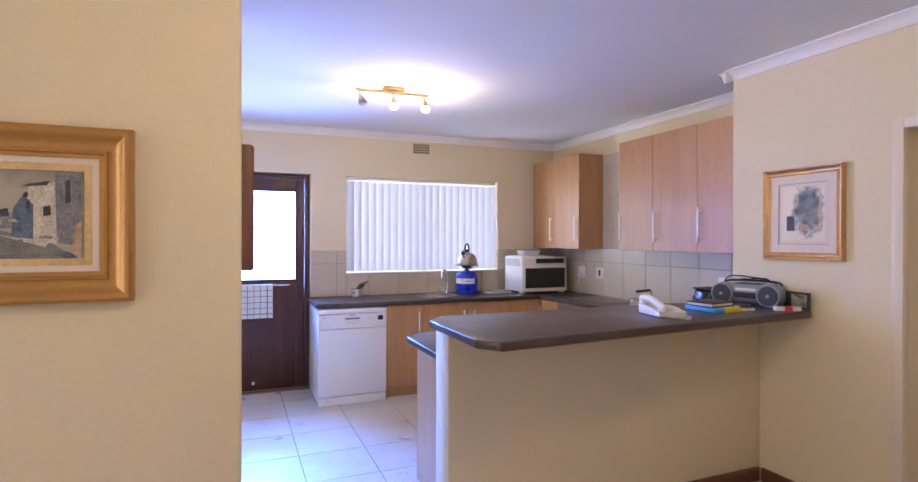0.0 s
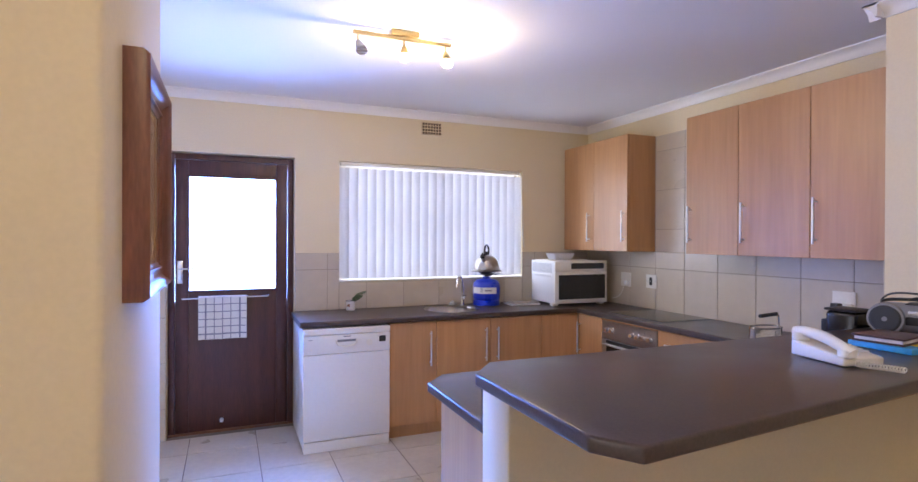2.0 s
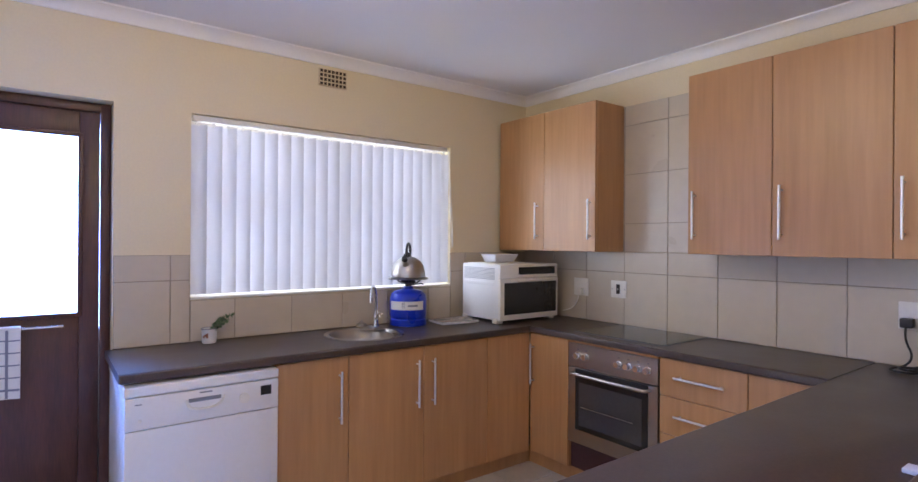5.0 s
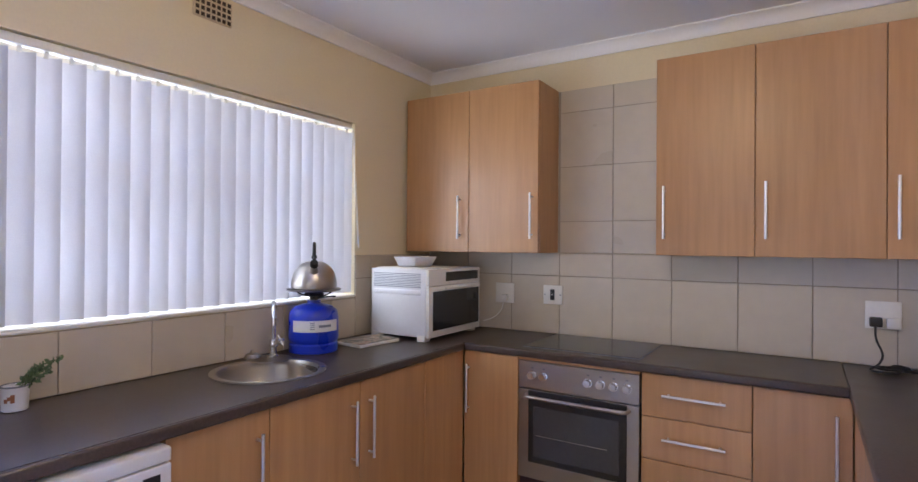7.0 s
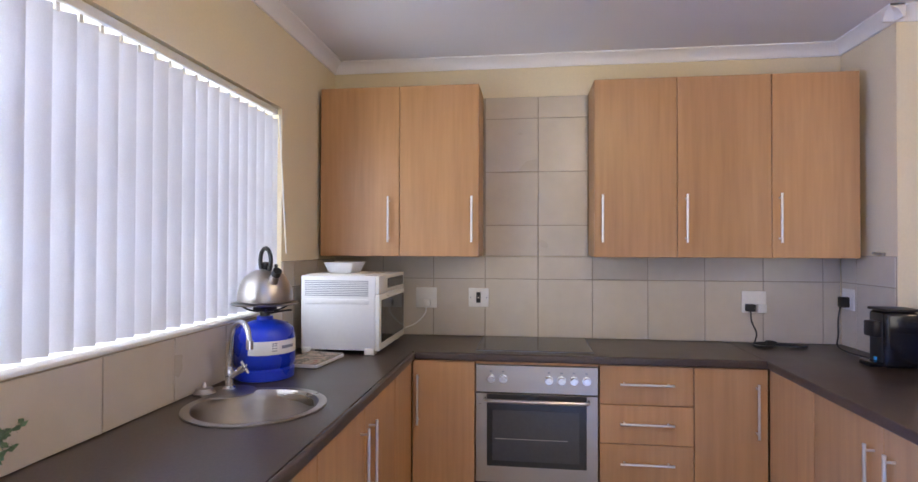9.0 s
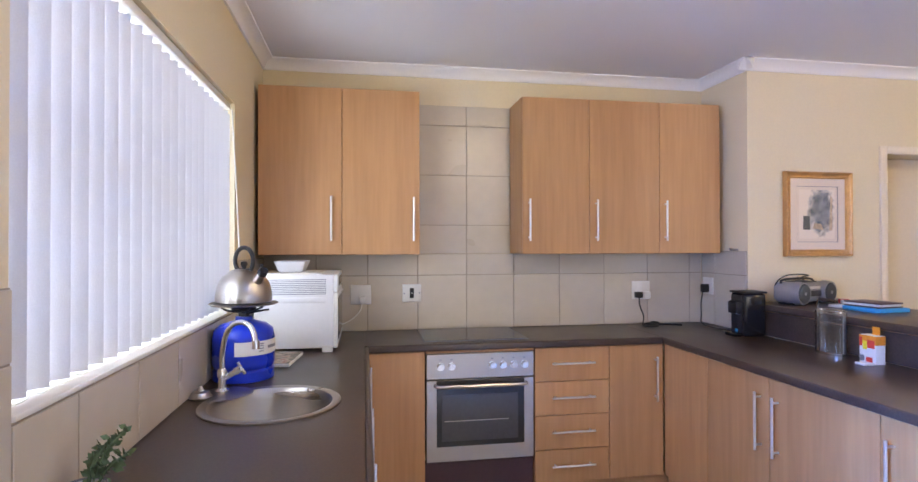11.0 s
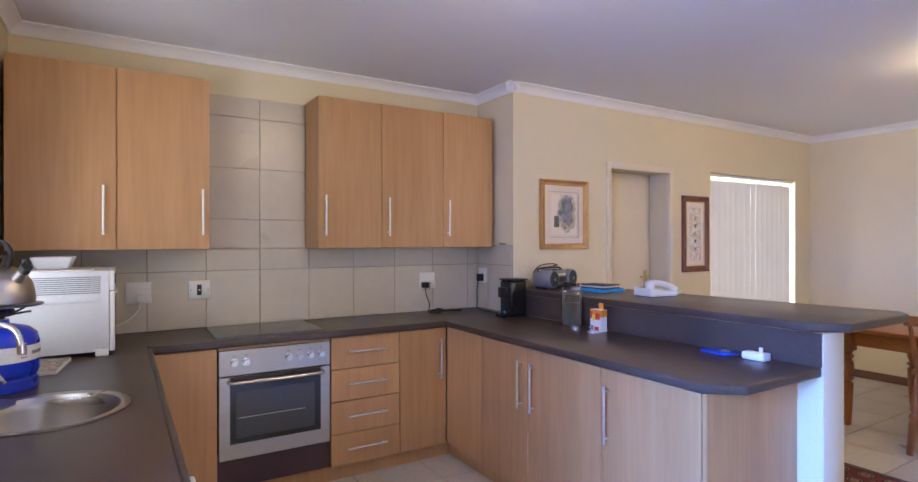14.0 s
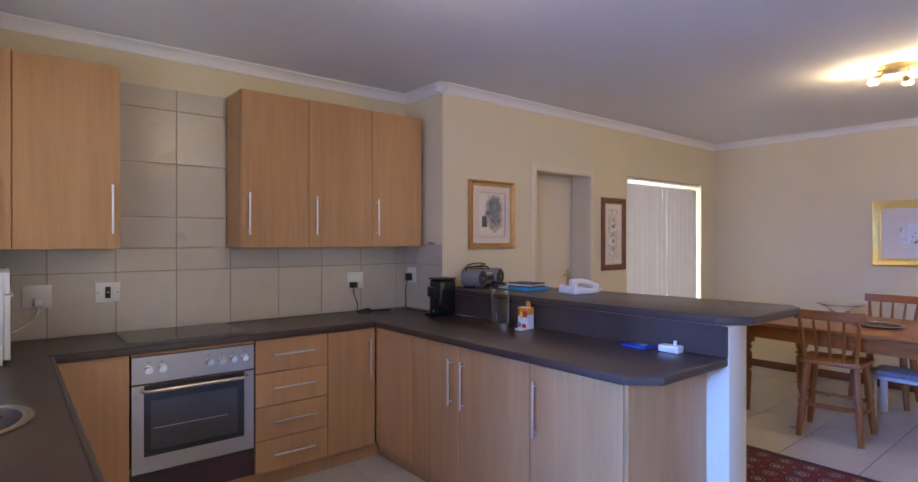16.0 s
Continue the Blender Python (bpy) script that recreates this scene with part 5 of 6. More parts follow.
# ---- framed pictures ----
def picture(name, label, w, h, fw, depth, frame_mat, layers, canvas, mount=None, glazed=False, step=None):
    """A framed picture, built flat in x and z facing -y, middle at the origin; layers: (inset, material)."""
    p = thing(name, (0, 0, 0), label, "picture")
    prof = [(0, 0.0), (0, depth * 0.75), (fw * 0.12, depth), (fw * 0.20, depth * 0.97), (fw * 0.36, depth * 0.72), (fw * 0.56, depth * 0.52), (fw * 0.74, depth * 0.46), (fw * 0.76, depth * 0.60), (fw * 0.84, depth * 0.62), (fw * 0.88, depth * 0.50), (fw, depth * 0.42), (fw, 0.0)]
    bm = B()
    cor = [(-1, -1), (1, -1), (1, 1), (-1, 1)]
    rings = [[bm.verts.new((sx * (w / 2 - u), -d, sz * (h / 2 - u))) for u, d in prof] for sx, sz in cor]
    for i in range(4):
        a, b = rings[i], rings[(i + 1) % 4]
        for k in range(len(prof) - 1):
            bm.faces.new((a[k], a[k + 1], b[k + 1], b[k]))
    part("frame", bm, frame_mat, p)
    inset = fw
    for i, (t, m) in enumerate(layers):
        bm = B()
        d0, d1 = depth * 0.34 - 0.003 * i, depth * 0.10
        for x0, x1, z0, z1 in ((-w / 2 + inset, w / 2 - inset, h / 2 - inset - t, h / 2 - inset), (-w / 2 + inset, w / 2 - inset, -h / 2 + inset, -h / 2 + inset + t),
                               (-w / 2 + inset, -w / 2 + inset + t, -h / 2 + inset + t, h / 2 - inset - t), (w / 2 - inset - t, w / 2 - inset, -h / 2 + inset + t, h / 2 - inset - t)):
            box(bm, x0, x1, -d0, -d1, z0, z1)
        part("liner" if i == 0 else "slip", bm, m, p)
        inset += t
    cv = part("canvas", box(B(), -w / 2 + inset - 0.002, w / 2 - inset + 0.002, -depth * 0.16, -0.002, -h / 2 + inset - 0.002, h / 2 - inset + 0.002), canvas, p)
    if glazed:
        g = part("glazing", box(B(), -w / 2 + fw - 0.002, w / 2 - fw + 0.002, -depth * 0.395, -depth * 0.365, -h / 2 + fw - 0.002, h / 2 - fw + 0.002), GLASS, p)
        g.visible_shadow = False
    return p, cv


def patch(cv, outline, depth, material, name="brushwork"):
    """A flat shape of paint on a canvas, outline in x and z."""
    bm = B()
    f = [bm.verts.new((x, -depth, z)) for x, z in outline]
    bm.faces.new(f)
    return part(name, bm, material, cv)


def strokes(cv, x0, x1, z0, z1, depth, count, paints):
    """Loose brush strokes, one mesh for each paint."""
    for k, paint in enumerate(paints):
        bm = B()
        for i in range(count // len(paints)):
            x, z = random.uniform(x0, x1), random.uniform(z0, z1)
            w, h, a = random.uniform(0.006, 0.024), random.uniform(0.002, 0.007), random.uniform(-0.6, 0.6) + (1.3 if i % 3 == 0 else 0)
            c, s, d = math.cos(a), math.sin(a), depth + 0.0003 * k + 0.00001 * i
            ps = [(min(x1, max(x0, x + u * w * c - v * h * s)), min(z1, max(z0, z + u * w * s + v * h * c))) for u, v in ((-1, -0.6), (0.8, -1), (1, 0.5), (0, 1), (-0.9, 0.7))]
            bm.faces.new([bm.verts.new((p, -d, q)) for p, q in ps])
        tagged(part("brushwork", bm, paint, cv), kind="stuff")


P_WHITE = mat("oil_white", (0.62, 0.55, 0.44), 0.6, vary=0.25, big=30, fine=120, bump=0.4)
P_GREY = mat("oil_grey", (0.22, 0.22, 0.24), 0.6, vary=0.35, big=25, fine=120, bump=0.4)
P_SKY = mat("oil_sky", (0.42, 0.39, 0.31), 0.6, vary=0.22, big=12, fine=90, bump=0.4)
P_ROAD = mat("oil_road", (0.20, 0.20, 0.18), 0.6, vary=0.25, big=14, fine=90, bump=0.4, squash=(1, 1, 3))
P_DARK = mat("oil_dark", (0.045, 0.055, 0.06), 0.6, vary=0.4, big=30, fine=90, bump=0.4)
P_BLUE = mat("oil_blue", (0.10, 0.14, 0.20), 0.6, vary=0.4, big=24, fine=90, bump=0.3)
P_TAN = mat("wash_tan", (0.46, 0.33, 0.22), 0.7, vary=0.3, big=20)

def wash(name, paper, dark, mid, centre, size, edge=0.45):
    """A loose dark wash on paper, with a ragged soft edge: centre and size in x and z."""
    m = bpy.data.materials.new(name)
    m.use_nodes = True
    n, L = m.node_tree.nodes, m.node_tree.links
    tc, mp, ln = n.new("ShaderNodeTexCoord"), n.new("ShaderNodeMapping"), n.new("ShaderNodeVectorMath")
    mp.vector_type = "TEXTURE"
    mp.inputs["Location"].default_value, mp.inputs["Scale"].default_value = (centre[0], 0, centre[1]), (size[0], 1, size[1])
    ln.operation = "LENGTH"
    a, b = n.new("ShaderNodeTexNoise"), n.new("ShaderNodeTexNoise")
    a.inputs["Scale"].default_value, a.inputs["Detail"].default_value = 26, 5
    b.inputs["Scale"].default_value, b.inputs["Detail"].default_value = 17, 4
    L.new(tc.outputs["Object"], mp.inputs[0])
    L.new(mp.outputs[0], ln.inputs[0])
    for t in (a, b):
        L.new(tc.outputs["Object"], t.inputs["Vector"])
    ad = n.new("ShaderNodeMath")
    ad.operation, ad.inputs[1].default_value = "MULTIPLY_ADD", 1.5
    L.new(a.outputs[0], ad.inputs[0])
    L.new(ln.outputs["Value"], ad.inputs[2])
    rg = n.new("ShaderNodeMapRange")
    rg.inputs["From Min"].default_value, rg.inputs["From Max"].default_value = 1.98 - edge, 1.98
    L.new(ad.outputs[0], rg.inputs["Value"])
    tone, mix = n.new("ShaderNodeValToRGB"), n.new("ShaderNodeMix")
    tone.color_ramp.elements[0].position, tone.color_ramp.elements[1].position = 0.38, 0.62
    tone.color_ramp.elements[0].color, tone.color_ramp.elements[1].color = (*dark, 1), (*mid, 1)
    L.new(b.outputs[0], tone.inputs[0])
    mix.data_type = "RGBA"
    mix.inputs["B"].default_value = (*paper, 1)
    L.new(rg.outputs[0], mix.inputs["Factor"])
    L.new(tone.outputs[0], mix.inputs["A"])
    L.new(mix.outputs["Result"], n["Principled BSDF"].inputs["Base Color"])
    n["Principled BSDF"].inputs["Roughness"].default_value = 0.75
    return m


OILSKY = wash("oil_cloud", (0.40, 0.35, 0.27), (0.24, 0.225, 0.20), (0.33, 0.30, 0.24), (0.16, 0.14), (0.22, 0.06), 0.8)
oil, cv = picture("oil_painting", "street scene oil painting in a wide gilt frame", 0.80, 0.545, 0.096, 0.050, GOLD, [(0.019, LINER), (0.022, GOLD_PALE)], OILSKY)
D = 0.0098
patch(cv, [(-0.255, -0.142), (0.255, -0.142), (0.17, -0.085), (0.05, -0.05), (-0.10, -0.045), (-0.255, -0.06)], D, P_ROAD)
patch(cv, [(-0.255, -0.045), (-0.02, -0.05), (0.10, -0.04), (0.10, 0.0), (0.02, 0.015), (-0.10, 0.005), (-0.255, 0.02)], D + 0.0004, P_GREY)
patch(cv, [(0.085, -0.075), (0.19, -0.09), (0.185, 0.10), (0.12, 0.085), (0.10, 0.03)], D + 0.0006, P_WHITE)
patch(cv, [(0.19, -0.085), (0.255, -0.10), (0.255, 0.142), (0.185, 0.142)], D + 0.0007, P_GREY)
patch(cv, [(0.225, -0.13), (0.255, -0.13), (0.255, -0.02), (0.24, -0.03)], D + 0.0009, P_TAN)
patch(cv, [(0.075, -0.07), (0.13, -0.075), (0.13, 0.03), (0.105, 0.06), (0.08, 0.02)], D + 0.0008, P_BLUE)
for x, z, w, h in ((0.212, 0.035, 0.014, 0.075), (0.155, -0.005, 0.020, 0.034), (0.112, 0.005, 0.010, 0.04), (0.105, 0.05, 0.012, 0.02), (0.04, -0.01, 0.03, 0.028), (-0.05, -0.015, 0.04, 0.02), (-0.14, -0.03, 0.05, 0.02), (-0.22, -0.02, 0.03, 0.03)):
    patch(cv, [(x, z), (x + w, z + 0.004), (x + w * 0.9, z + h), (x, z + h - 0.005)], D + 0.0011, P_DARK)
patch(cv, [(0.10, 0.085), (0.165, 0.090), (0.172, 0.104), (0.12, 0.094)], D + 0.0012, P_DARK)
patch(cv, [(0.04, -0.062), (0.17, -0.085), (0.16, -0.10), (0.10, -0.082)], D + 0.0011, P_WHITE)
patch(cv, [(0.18, -0.122), (0.22, -0.115), (0.245, -0.13), (0.21, -0.137)], D + 0.0012, P_BLUE)
strokes(cv, -0.25, 0.20, -0.135, -0.06, D + 0.0014, 28, [P_GREY, P_ROAD, P_SKY, P_TAN])
strokes(cv, -0.25, 0.12, -0.05, 0.02, D + 0.0014, 36, [P_WHITE, P_DARK, P_SKY, P_BLUE])
oil.matrix_basis = pose(-0.70, 2.06, 1.5325)

PAINTED = wash("watercolour_tree", (0.66, 0.57, 0.48), (0.055, 0.075, 0.095), (0.24, 0.25, 0.27), (0.030, 0.025), (0.085, 0.135))
wc, cv = picture("watercolour", "small watercolour in a cream mount and narrow gilt frame", 0.467, 0.52, 0.042, 0.034, GOLD_WARM, [(0.046, MATBOARD), (0.003, GREY_INK), (0.018, MATBOARD)], PAINTED, glazed=True)
D = 0.0058
patch(cv, [(-0.098, -0.095), (-0.048, -0.095), (-0.052, -0.012), (-0.096, -0.010)], D, P_DARK)
patch(cv, [(-0.03, -0.088), (0.045, -0.098), (0.03, -0.06), (-0.02, -0.055)], D, P_TAN)
patch(cv, [(0.085, -0.10), (0.108, -0.10), (0.110, 0.10), (0.096, 0.12)], D, P_TAN)
wc.matrix_basis = pose(PICT, 2.138, 1.603, 0, 0, -90)

fl, cv = picture("narrow_print", "tall narrow floral print in a dark wooden frame", 0.37, 0.684, 0.052, 0.028, BROWNFRAME, [(0.012, GOLD_PALE), (0.040, LINER), (0.004, GOLD_PALE)], PRESSED, glazed=True)
for k in range(5):
    patch(cv, [(-0.02 + 0.01 * (k % 2), -0.15 + 0.07 * k), (0.015, -0.155 + 0.07 * k), (0.022, -0.12 + 0.07 * k), (-0.012, -0.125 + 0.07 * k)], 0.0052, P_DARK if k % 2 else P_TAN)
fl.matrix_basis = pose(PICT, 0.559, 1.466, 0, 0, -90)

sk, cv = picture("framed_sketch", "ink drawing in a wide cream mount and yellow gilt frame", 0.80, 0.62, 0.075, 0.035, GOLD_BRIGHT, [(0.085, MATBOARD), (0.006, GOLD_PALE), (0.035, MATBOARD)], MATBOARD, glazed=True)
patch(cv, [(-0.17, -0.10), (0.17, -0.10), (0.19, 0.05), (0.06, 0.10), (-0.12, 0.10), (-0.19, 0.04)], 0.0062, SKETCH)
sk.matrix_basis = pose(1.00, SOUTH, 1.475, 0, 0, 180)

bx, cv = picture("box_frame", "deep red-brown wooden box frame with a gilt slip", 0.435, 0.475, 0.060, 0.045, BROWNFRAME, [(0.018, GOLD_PALE), (0.030, LINER)], PALE_GLARE, glazed=True)
bx.matrix_basis = pose(0.022, 2.438, 1.576, 0, 0, 90)


# ---- ceiling lamps ----
def spot_head(lamp, base, tip, on):
    """A small spot on an arm."""
    base, tip = Vector(base), Vector(tip)
    d = (tip - base).normalized()
    arm = part("arm", sweep(B(), [(base.x, base.y, base.z + 0.035), (base.x, base.y, base.z + 0.01), tuple(base + d * 0.01)], 0.006, 8), BRASS, lamp)
    bm = tube(B(), base, base + d * 0.045, 0.012, 0.026, 20)
    head = part("spot_shade", bm, BRASS if on else STEEL, lamp)
    part("bulb", lathe(B(), [(0.0, -0.006), (0.022, -0.003), (0.031, 0.010), (0.026, 0.028), (0.0, 0.036)], tuple(base + d * 0.052 - Vector((0, 0, 0.018))), 20), BULB if on else GLASS, head)


lamp = thing("ceiling_spot_bar", (1.04, 3.80, CEIL), "brass bar of three ceiling spots, two of them lit", "ceiling light")
part("rail", box(B(), 0.775, 1.300, 3.785, 3.810, CEIL - 0.046, CEIL - 0.028, 0.003), BRASS, lamp)
part("canopy", box(B(), 0.965, 1.115, 3.765, 3.830, CEIL - 0.028, CEIL - 0.001, 0.006), BRASS, lamp)
for x, dx, dy, on in ((0.800, 0.02, -0.02, False), (1.040, 0.0, -0.012, True), (1.270, 0.006, -0.012, True)):
    spot_head(lamp, (x, 3.797, CEIL - 0.080), (x + dx, 3.797 + dy, CEIL - 0.14), on)
bulb_light("kitchen_bulb_light", (1.04, 3.78, CEIL - 0.19), 15)
bulb_light("kitchen_bulb_light", (1.275, 3.78, CEIL - 0.19), 15)

lamp = thing("ceiling_spot_cluster", (0.76, 0.60, CEIL), "round brass ceiling light with lit spots over the table", "ceiling light")
part("canopy", lathe(B(), [(0.0, -0.034), (0.05, -0.032), (0.10, -0.024), (0.115, -0.014), (0.115, -0.001), (0, -0.001)], (0.76, 0.60, CEIL), 40), BRASS, lamp)
for k in range(3):
    a = math.tau * k / 3 + 0.35
    x, y = 0.76 + 0.085 * math.cos(a), 0.60 + 0.085 * math.sin(a)
    spot_head(lamp, (x, y, CEIL - 0.055), (x + 0.05 * math.cos(a), y + 0.05 * math.sin(a), CEIL - 0.085), True)
    bulb_light("dining_bulb_light", (x + 0.09 * math.cos(a), y + 0.09 * math.sin(a), CEIL - 0.085), 17)


# ---- dining corner ----
def turned(bm, x, y, h, r):
    prof = [(0.55, 0.0), (0.62, 0.02), (0.72, 0.10), (0.80, 0.22), (0.90, 0.36), (0.95, 0.44), (0.68, 0.455), (0.68, 0.47), (1.0, 0.485), (1.0, 0.505), (0.7, 0.52), (0.7, 0.535),
            (0.92, 0.56), (1.02, 0.61), (0.92, 0.66), (0.7, 0.68), (0.7, 0.70), (1.0, 0.715), (1.0, 0.735), (0.72, 0.75), (0.9, 0.77), (0.9, 0.79)]
    lathe(bm, [(r * a, h * b) for a, b in prof], (x, y, 0.006), 20)
    box(bm, x - r, x + r, y - r, y + r, h * 0.79, h, 0.003)
    return bm


table = thing("dining_table", (0, 0, 0), "honey-stained pine dining table with turned legs", "table")
part("tabletop", box(B(), -0.72, 0.72, -0.56, 0.56, 0.722, 0.752, 0.007, 3), PINE, table)
bm = B()
for s in (-1, 1):
    box(bm, -0.64, 0.64, 0.485 * s - 0.011, 0.485 * s + 0.011, 0.615, 0.721)
    box(bm, 0.645 * s - 0.011, 0.645 * s + 0.011, -0.48, 0.48, 0.615, 0.721)
part("apron", bm, PINE, table)
for sx in (-1, 1):
    for sy in (-1, 1):
        part("leg", turned(B(), 0.645 * sx, 0.49 * sy, 0.721, 0.050), PINE_LEG, table)
table.matrix_basis = pose(1.15, -0.13, 0.0055, 0, 0, -5)

bowl = thing("glass_bowl", (1.36, -0.38, 0.758), "clear glass bowl with a wide rim on the table", "bowl")
part("shell", lathe(B(), [(0.0, 0.003), (0.055, 0.003), (0.06, 0.010), (0.078, 0.065), (0.10, 0.095), (0.17, 0.120), (0.172, 0.117), (0.103, 0.090), (0.073, 0.060), (0.052, 0.010), (0, 0.008)], (1.36, -0.38, 0.757), 40, close=False), GLASS, bowl)
plate = thing("tray", (1.02, -0.05, 0.758), "dark oval tray with a bright rim on the table", "tray")
part("dish", lathe(B(), [(0, 0.001), (0.12, 0.001), (0.15, 0.012), (0.153, 0.014), (0.12, 0.006), (0, 0.005)], (1.02, -0.05, 0.7585), 40), MAROON, plate)
part("rim", lathe(B(), [(0.150, 0.013), (0.156, 0.015), (0.153, 0.018), (0.150, 0.013)], (1.02, -0.05, 0.7585), 40, close=False), CHROME, plate)

# chair: built about its own base, the back towards +y
chair = thing("dining_chair", (0, 0, 0), "honey-stained pine chair with a spindle back", "chair", "chairs round the table")
bm = B()
prism(bm, [(-0.18, 0.17), (-0.205, -0.20), (0.205, -0.20), (0.18, 0.17)], 0.520, 0.552, 0.010)
part("seat", bm, PINE, chair)
legs = [((-0.145, 0.135), (-0.185, 0.195)), ((0.145, 0.135), (0.185, 0.195)), ((-0.155, -0.155), (-0.20, -0.205)), ((0.155, -0.155), (0.20, -0.205))]
for (tx, ty), (fx, fy) in legs:
    bm = B()
    t, f = Vector((tx, ty, 0.521)), Vector((fx, fy, 0.002))
    for a, b, r0, r1 in ((0, 0.08, 0.015, 0.019), (0.08, 0.45, 0.019, 0.022), (0.45, 0.50, 0.017, 0.017), (0.50, 0.56, 0.023, 0.023), (0.56, 0.60, 0.017, 0.019), (0.60, 1.0, 0.021, 0.015)):
        tube(bm, t.lerp(f, a), t.lerp(f, b), r0 * 1.25, r1 * 1.25, 14)
    part("leg", bm, PINE_LEG, chair)
for a, b in (((-0.174, 0.178, 0.19), (-0.188, -0.19, 0.19)), ((0.174, 0.178, 0.19), (0.188, -0.19, 0.19)), ((-0.17, 0.172, 0.23), (0.17, 0.172, 0.23)), ((-0.182, -0.02, 0.19), (0.182, -0.02, 0.19)), ((-0.186, -0.186, 0.24), (0.186, -0.186, 0.24))):
    part("stretcher", tube(B(), a, b, 0.012, seg=10), PINE_LEG, chair)
for x in (-0.165, -0.085, 0.0, 0.085, 0.165):
    bm = B()
    a, b = Vector((x * 0.92, 0.150, 0.550)), Vector((x * 1.08, 0.215, 0.86))
    r = 0.014 if abs(x) > 0.1 else 0.010
    tube(bm, a, a.lerp(b, 0.35), r * 0.8, r * 1.15, 12)
    tube(bm, a.lerp(b, 0.35), b, r * 1.15, r * 0.8, 12)
    part("spindle", bm, PINE_LEG, chair)
bm = B()
n = 14
for i in range(n):
    x0, x1 = -0.21 + 0.42 * i / n, -0.21 + 0.42 * (i + 1) / n
    y0, y1 = 0.225 - 0.45 * x0 * x0, 0.225 - 0.45 * x1 * x1
    vs = []
    for x, y in ((x0, y0), (x1, y1)):
        vs.append([bm.verts.new(p) for p in ((x, y - 0.014, 0.845), (x, y + 0.010, 0.845), (x, y + 0.018, 0.912), (x, y - 0.004, 0.912))])
    for k in range(4):
        bm.faces.new((vs[0][k], vs[0][(k + 1) % 4], vs[1][(k + 1) % 4], vs[1][k]))
    if i in (0, n - 1):
        bm.faces.new(vs[0 if i == 0 else 1])
bmesh.ops.remove_doubles(bm, verts=bm.verts, dist=0.0005)
part("top_rail", bm, PINE, chair)
chair.matrix_basis = pose(1.165, 0.41, 0.0055, 0, 0, 6)
copy_thing(chair, pose(1.17, -0.90, 0.0055, 0, 0, 178))

stool = thing("low_stool", (0, 0, 0), "low white painted stool with a striped grey cushion", "stool")
part("top", box(B(), -0.21, 0.21, -0.15, 0.15, 0.315, 0.345, 0.005), PAINTED_WHITE, stool)
part("cushion", box(B(), -0.205, 0.205, -0.145, 0.145, 0.346, 0.385, 0.016, 3), CUSHION, stool)
for sx in (-1, 1):
    for sy in (-1, 1):
        part("leg", box(B(), 0.18 * sx - 0.022, 0.18 * sx + 0.022, 0.12 * sy - 0.022, 0.12 * sy + 0.022, 0.001, 0.314, 0.003), PAINTED_WHITE, stool)
stool.matrix_basis = pose(0.92, -0.38, 0.0055, 0, 0, -4)

rug = thing("rug", (1.05, 1.62, 0.006), "dark red patterned woven rug on the tiles", "rug")
part("weave", box(B(), 0.20, 1.95, 1.13, 2.10, 0.0058, 0.014, 0.003), RUG, rug)
bm = B()
for x0, x1, y0, y1 in ((0.20, 1.95, 1.13, 1.17), (0.20, 1.95, 2.06, 2.10), (0.20, 0.24, 1.17, 2.06), (1.91, 1.95, 1.17, 2.06)):
    box(bm, x0, x1, y0, y1, 0.0142, 0.0152)
part("border", bm, MAROON, rug)

# ---- tiles ----
def tile_mesh(name, w, h, d, material, bevel=0.0015):
    return finish(box(B(), 0.0015, w - 0.0015, 0.0015, h - 0.0015, 0, d, bevel, 1), name, material, smooth=False)


made = {}


def floor_tile(x0, x1, y0, y1):
    w, h = round(x1 - x0, 3), round(y1 - y0, 3)
    if (w, h) not in made:
        made[w, h] = tile_mesh("tile", w, h, 0.005, TILE_FLOOR)
    return piece("tile", made[w, h], floor, (x0, y0, 0.0))


def cuts(lo, hi, origin, pitch):
    k = math.ceil((lo - origin) / pitch + 1e-6)
    out = [lo]
    while origin + k * pitch < hi - 1e-6:
        out.append(origin + k * pitch)
        k += 1
    return out + [hi]


PT = 0.445
for x0, x1, y0, y1 in ((KWEST, EAST, 2.62, NORTH), (0.03, 0.92, 2.06, 2.62), (-1.72, PICT, SOUTH, 2.06), (0.92, PICT, 2.06, 2.41)):
    xs, ys = cuts(x0, x1, 0.396, PT), cuts(y0, y1, 3.820, PT)
    for a, b in zip(xs, xs[1:]):
        for c, d in zip(ys, ys[1:]):
            if b - a > 0.02 and d - c > 0.02:
                floor_tile(a + 0.001, b - 0.001, c + 0.001, d - 0.001)

wall_tiles = tagged(new("trim_wall_tiles"), "beige ceramic wall tiles round the worktop", "tiles", "", "structure")
bed = B()
wt = {}


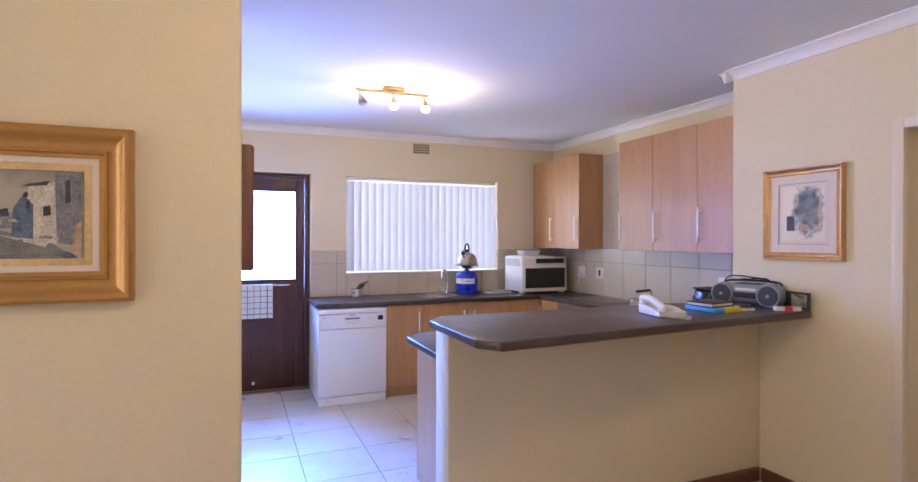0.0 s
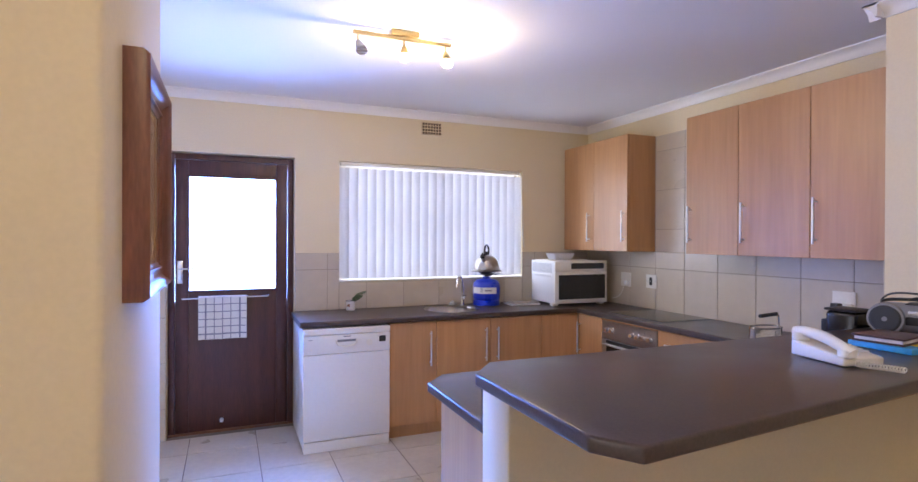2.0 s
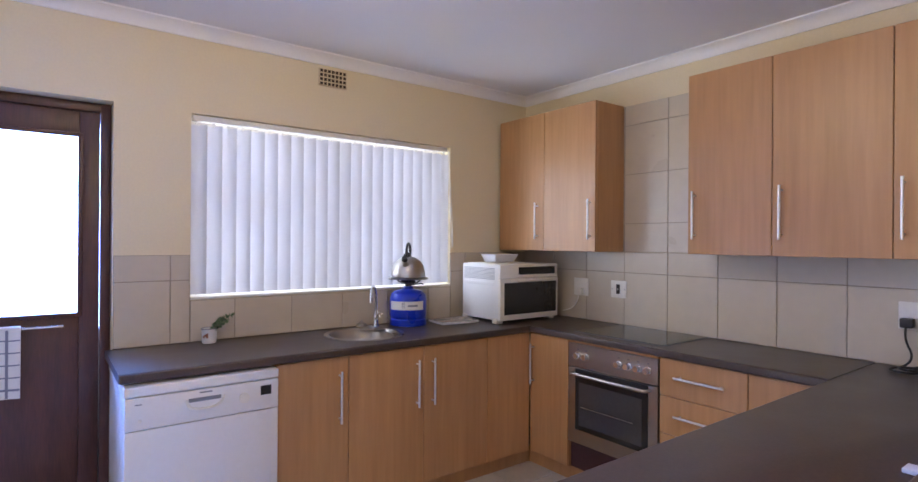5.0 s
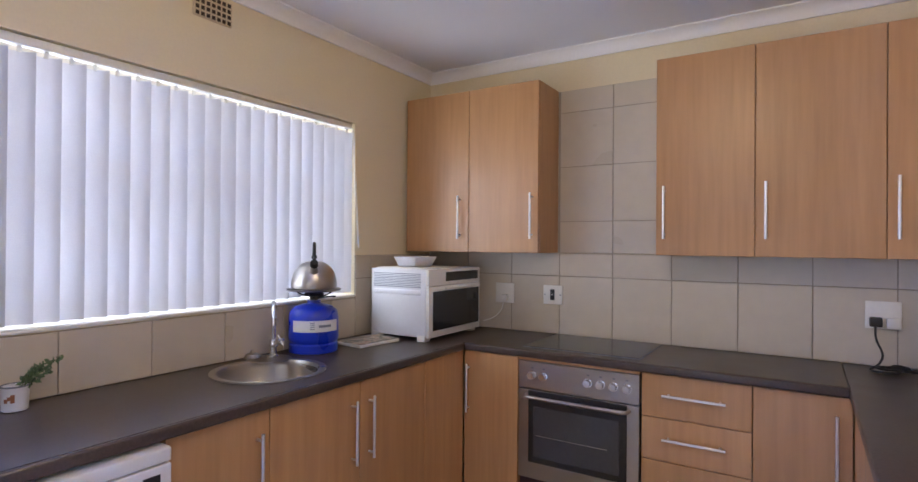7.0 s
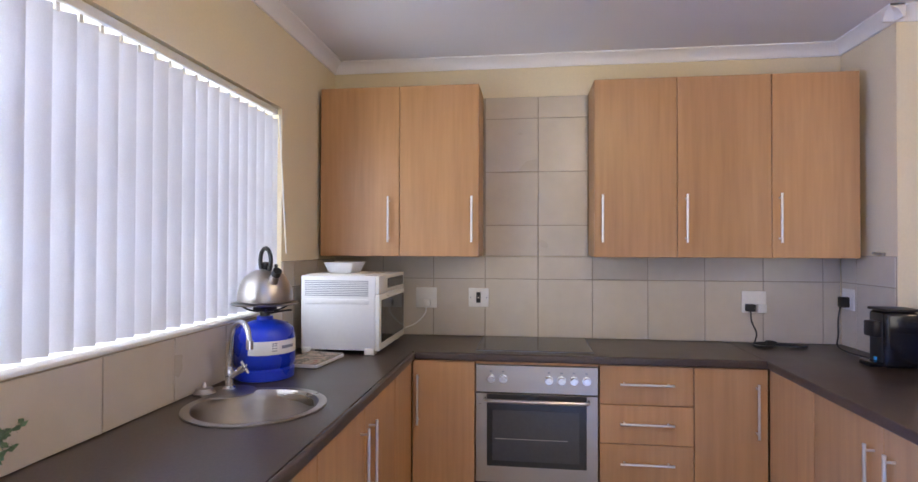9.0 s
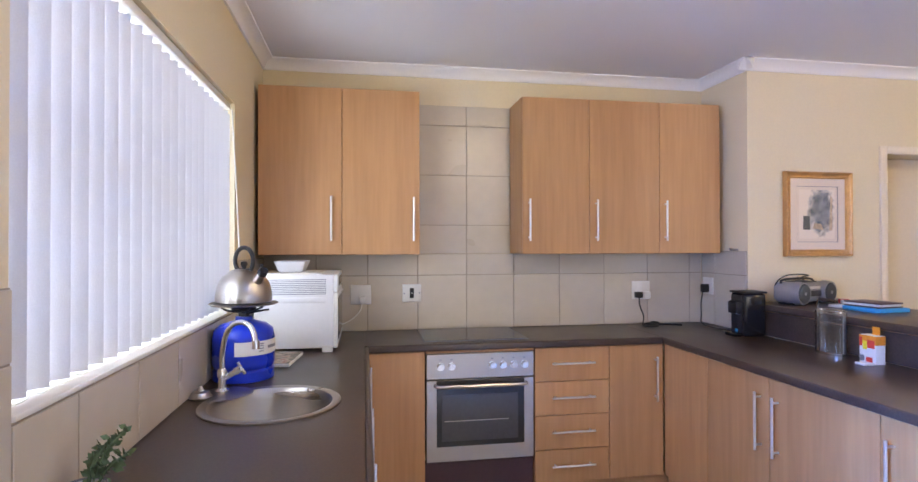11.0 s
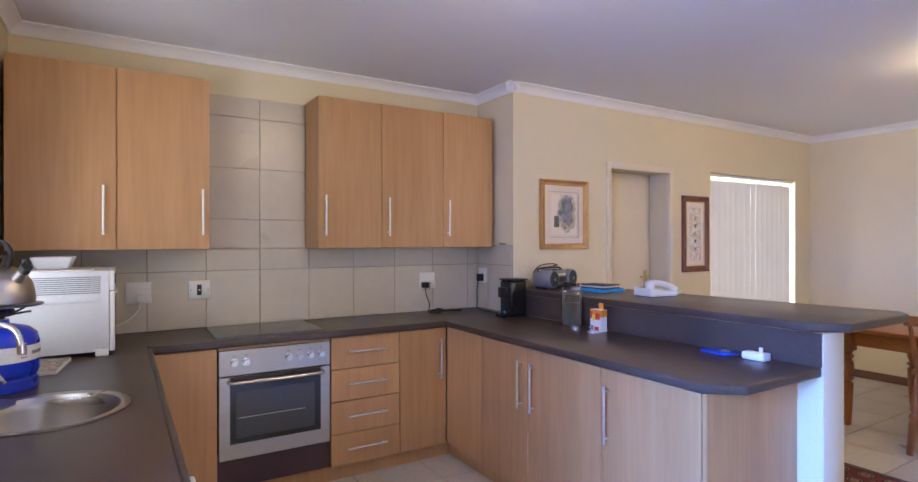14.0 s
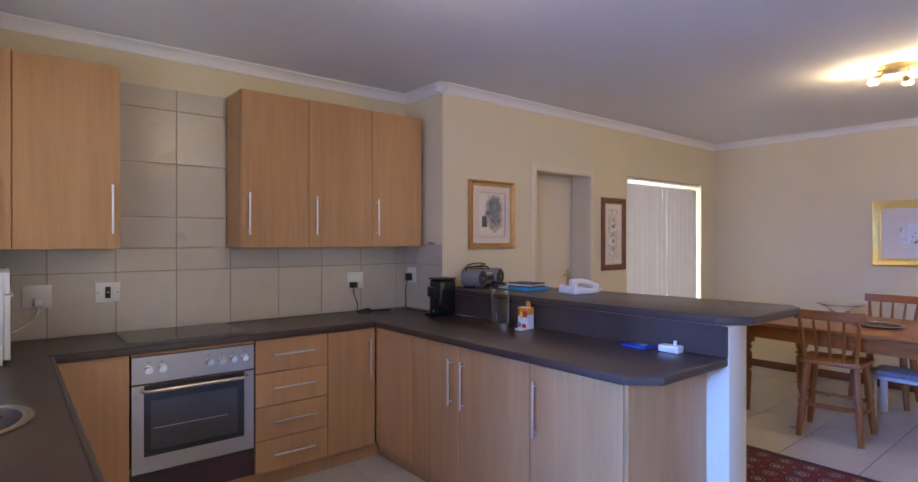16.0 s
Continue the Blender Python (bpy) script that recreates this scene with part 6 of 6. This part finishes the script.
def wall_tile(along, u0, u1, z0, z1, face):
    """A wall tile: along 'x' on the wall facing south, 'y' on the wall facing west, 'r' on the return facing north."""
    w, h = round(u1 - u0, 3), round(z1 - z0, 3)
    if w < 0.015 or h < 0.015:
        return
    if (w, h) not in wt:
        wt[w, h] = tile_mesh("wall_tile", w, h, 0.0045, TILE_WALL, 0.001)
    ob = new("wall_tile", wt[w, h])
    ob.parent = wall_tiles
    if along == "x":
        ob.matrix_basis = pose(u0, face - 0.004, z0, 90, 0, 0)
    elif along == "y":
        ob.matrix_basis = pose(face - 0.004, u1, z0, 90, 0, -90)
    else:
        ob.matrix_basis = pose(u1, face + 0.004, z0, 90, 0, 180)


def tile_field(along, u0, u1, z0, z1, face, uo, zo, up=0.3085, zp=0.3135):
    us, zs = cuts(u0, u1, uo, up), [z for z in cuts(z0, z1, zo, zp) if z in (z0, z1) or (z - z0 > 0.05 and z1 - z > 0.02)]
    for a, b in zip(us, us[1:]):
        for c, d in zip(zs, zs[1:]):
            wall_tile(along, a + 0.001, b - 0.001, c + 0.001, d - 0.001, face)
    if along == "x":
        box(bed, u0, u1, face - 0.004, face, z0, z1)
    elif along == "y":
        box(bed, face - 0.004, face, u0, u1, z0, z1)
    else:
        box(bed, u0, u1, face, face + 0.004, z0, z1)


ZE = 1.228
tile_field("y", 2.622, NORTH - 0.006, TOP + 0.001, 1.360, EAST, 4.562, ZE)
tile_field("y", 3.968, 4.574, 1.362, 2.295, EAST, 4.562, ZE)
tile_field("r", PICT + 0.004, EAST - 0.006, TOP + 0.001, 1.375, 2.61, EAST - 0.15, ZE)
ZN, UP = 1.212, 0.3145
tile_field("x", DOOR[1] + 0.002, WIN[0] - 0.002, TOP + 0.001, 1.342, NORTH, 1.557, ZN, UP, 0.327)
tile_field("x", DOOR[1] + 0.002, DOOR[1] + 0.04, 0.006, TOP, NORTH, 1.557, ZN, UP, 0.327)
tile_field("x", WIN[0] - 0.001, WIN[1] + 0.001, TOP + 0.001, WIN[2] - 0.003, NORTH, 1.557, ZN, UP, 0.327)
tile_field("x", WIN[1] + 0.002, EAST - 0.006, TOP + 0.001, 1.342, NORTH, 1.557, ZN, UP, 0.327)
tile_field("x", KWEST + 0.002, DOOR[0] - 0.003, 0.006, 1.342, NORTH, 1.557, ZN, UP, 0.327)
g = new("grout", finish(bed, "grout", GROUT_WALL))
g.parent = wall_tiles
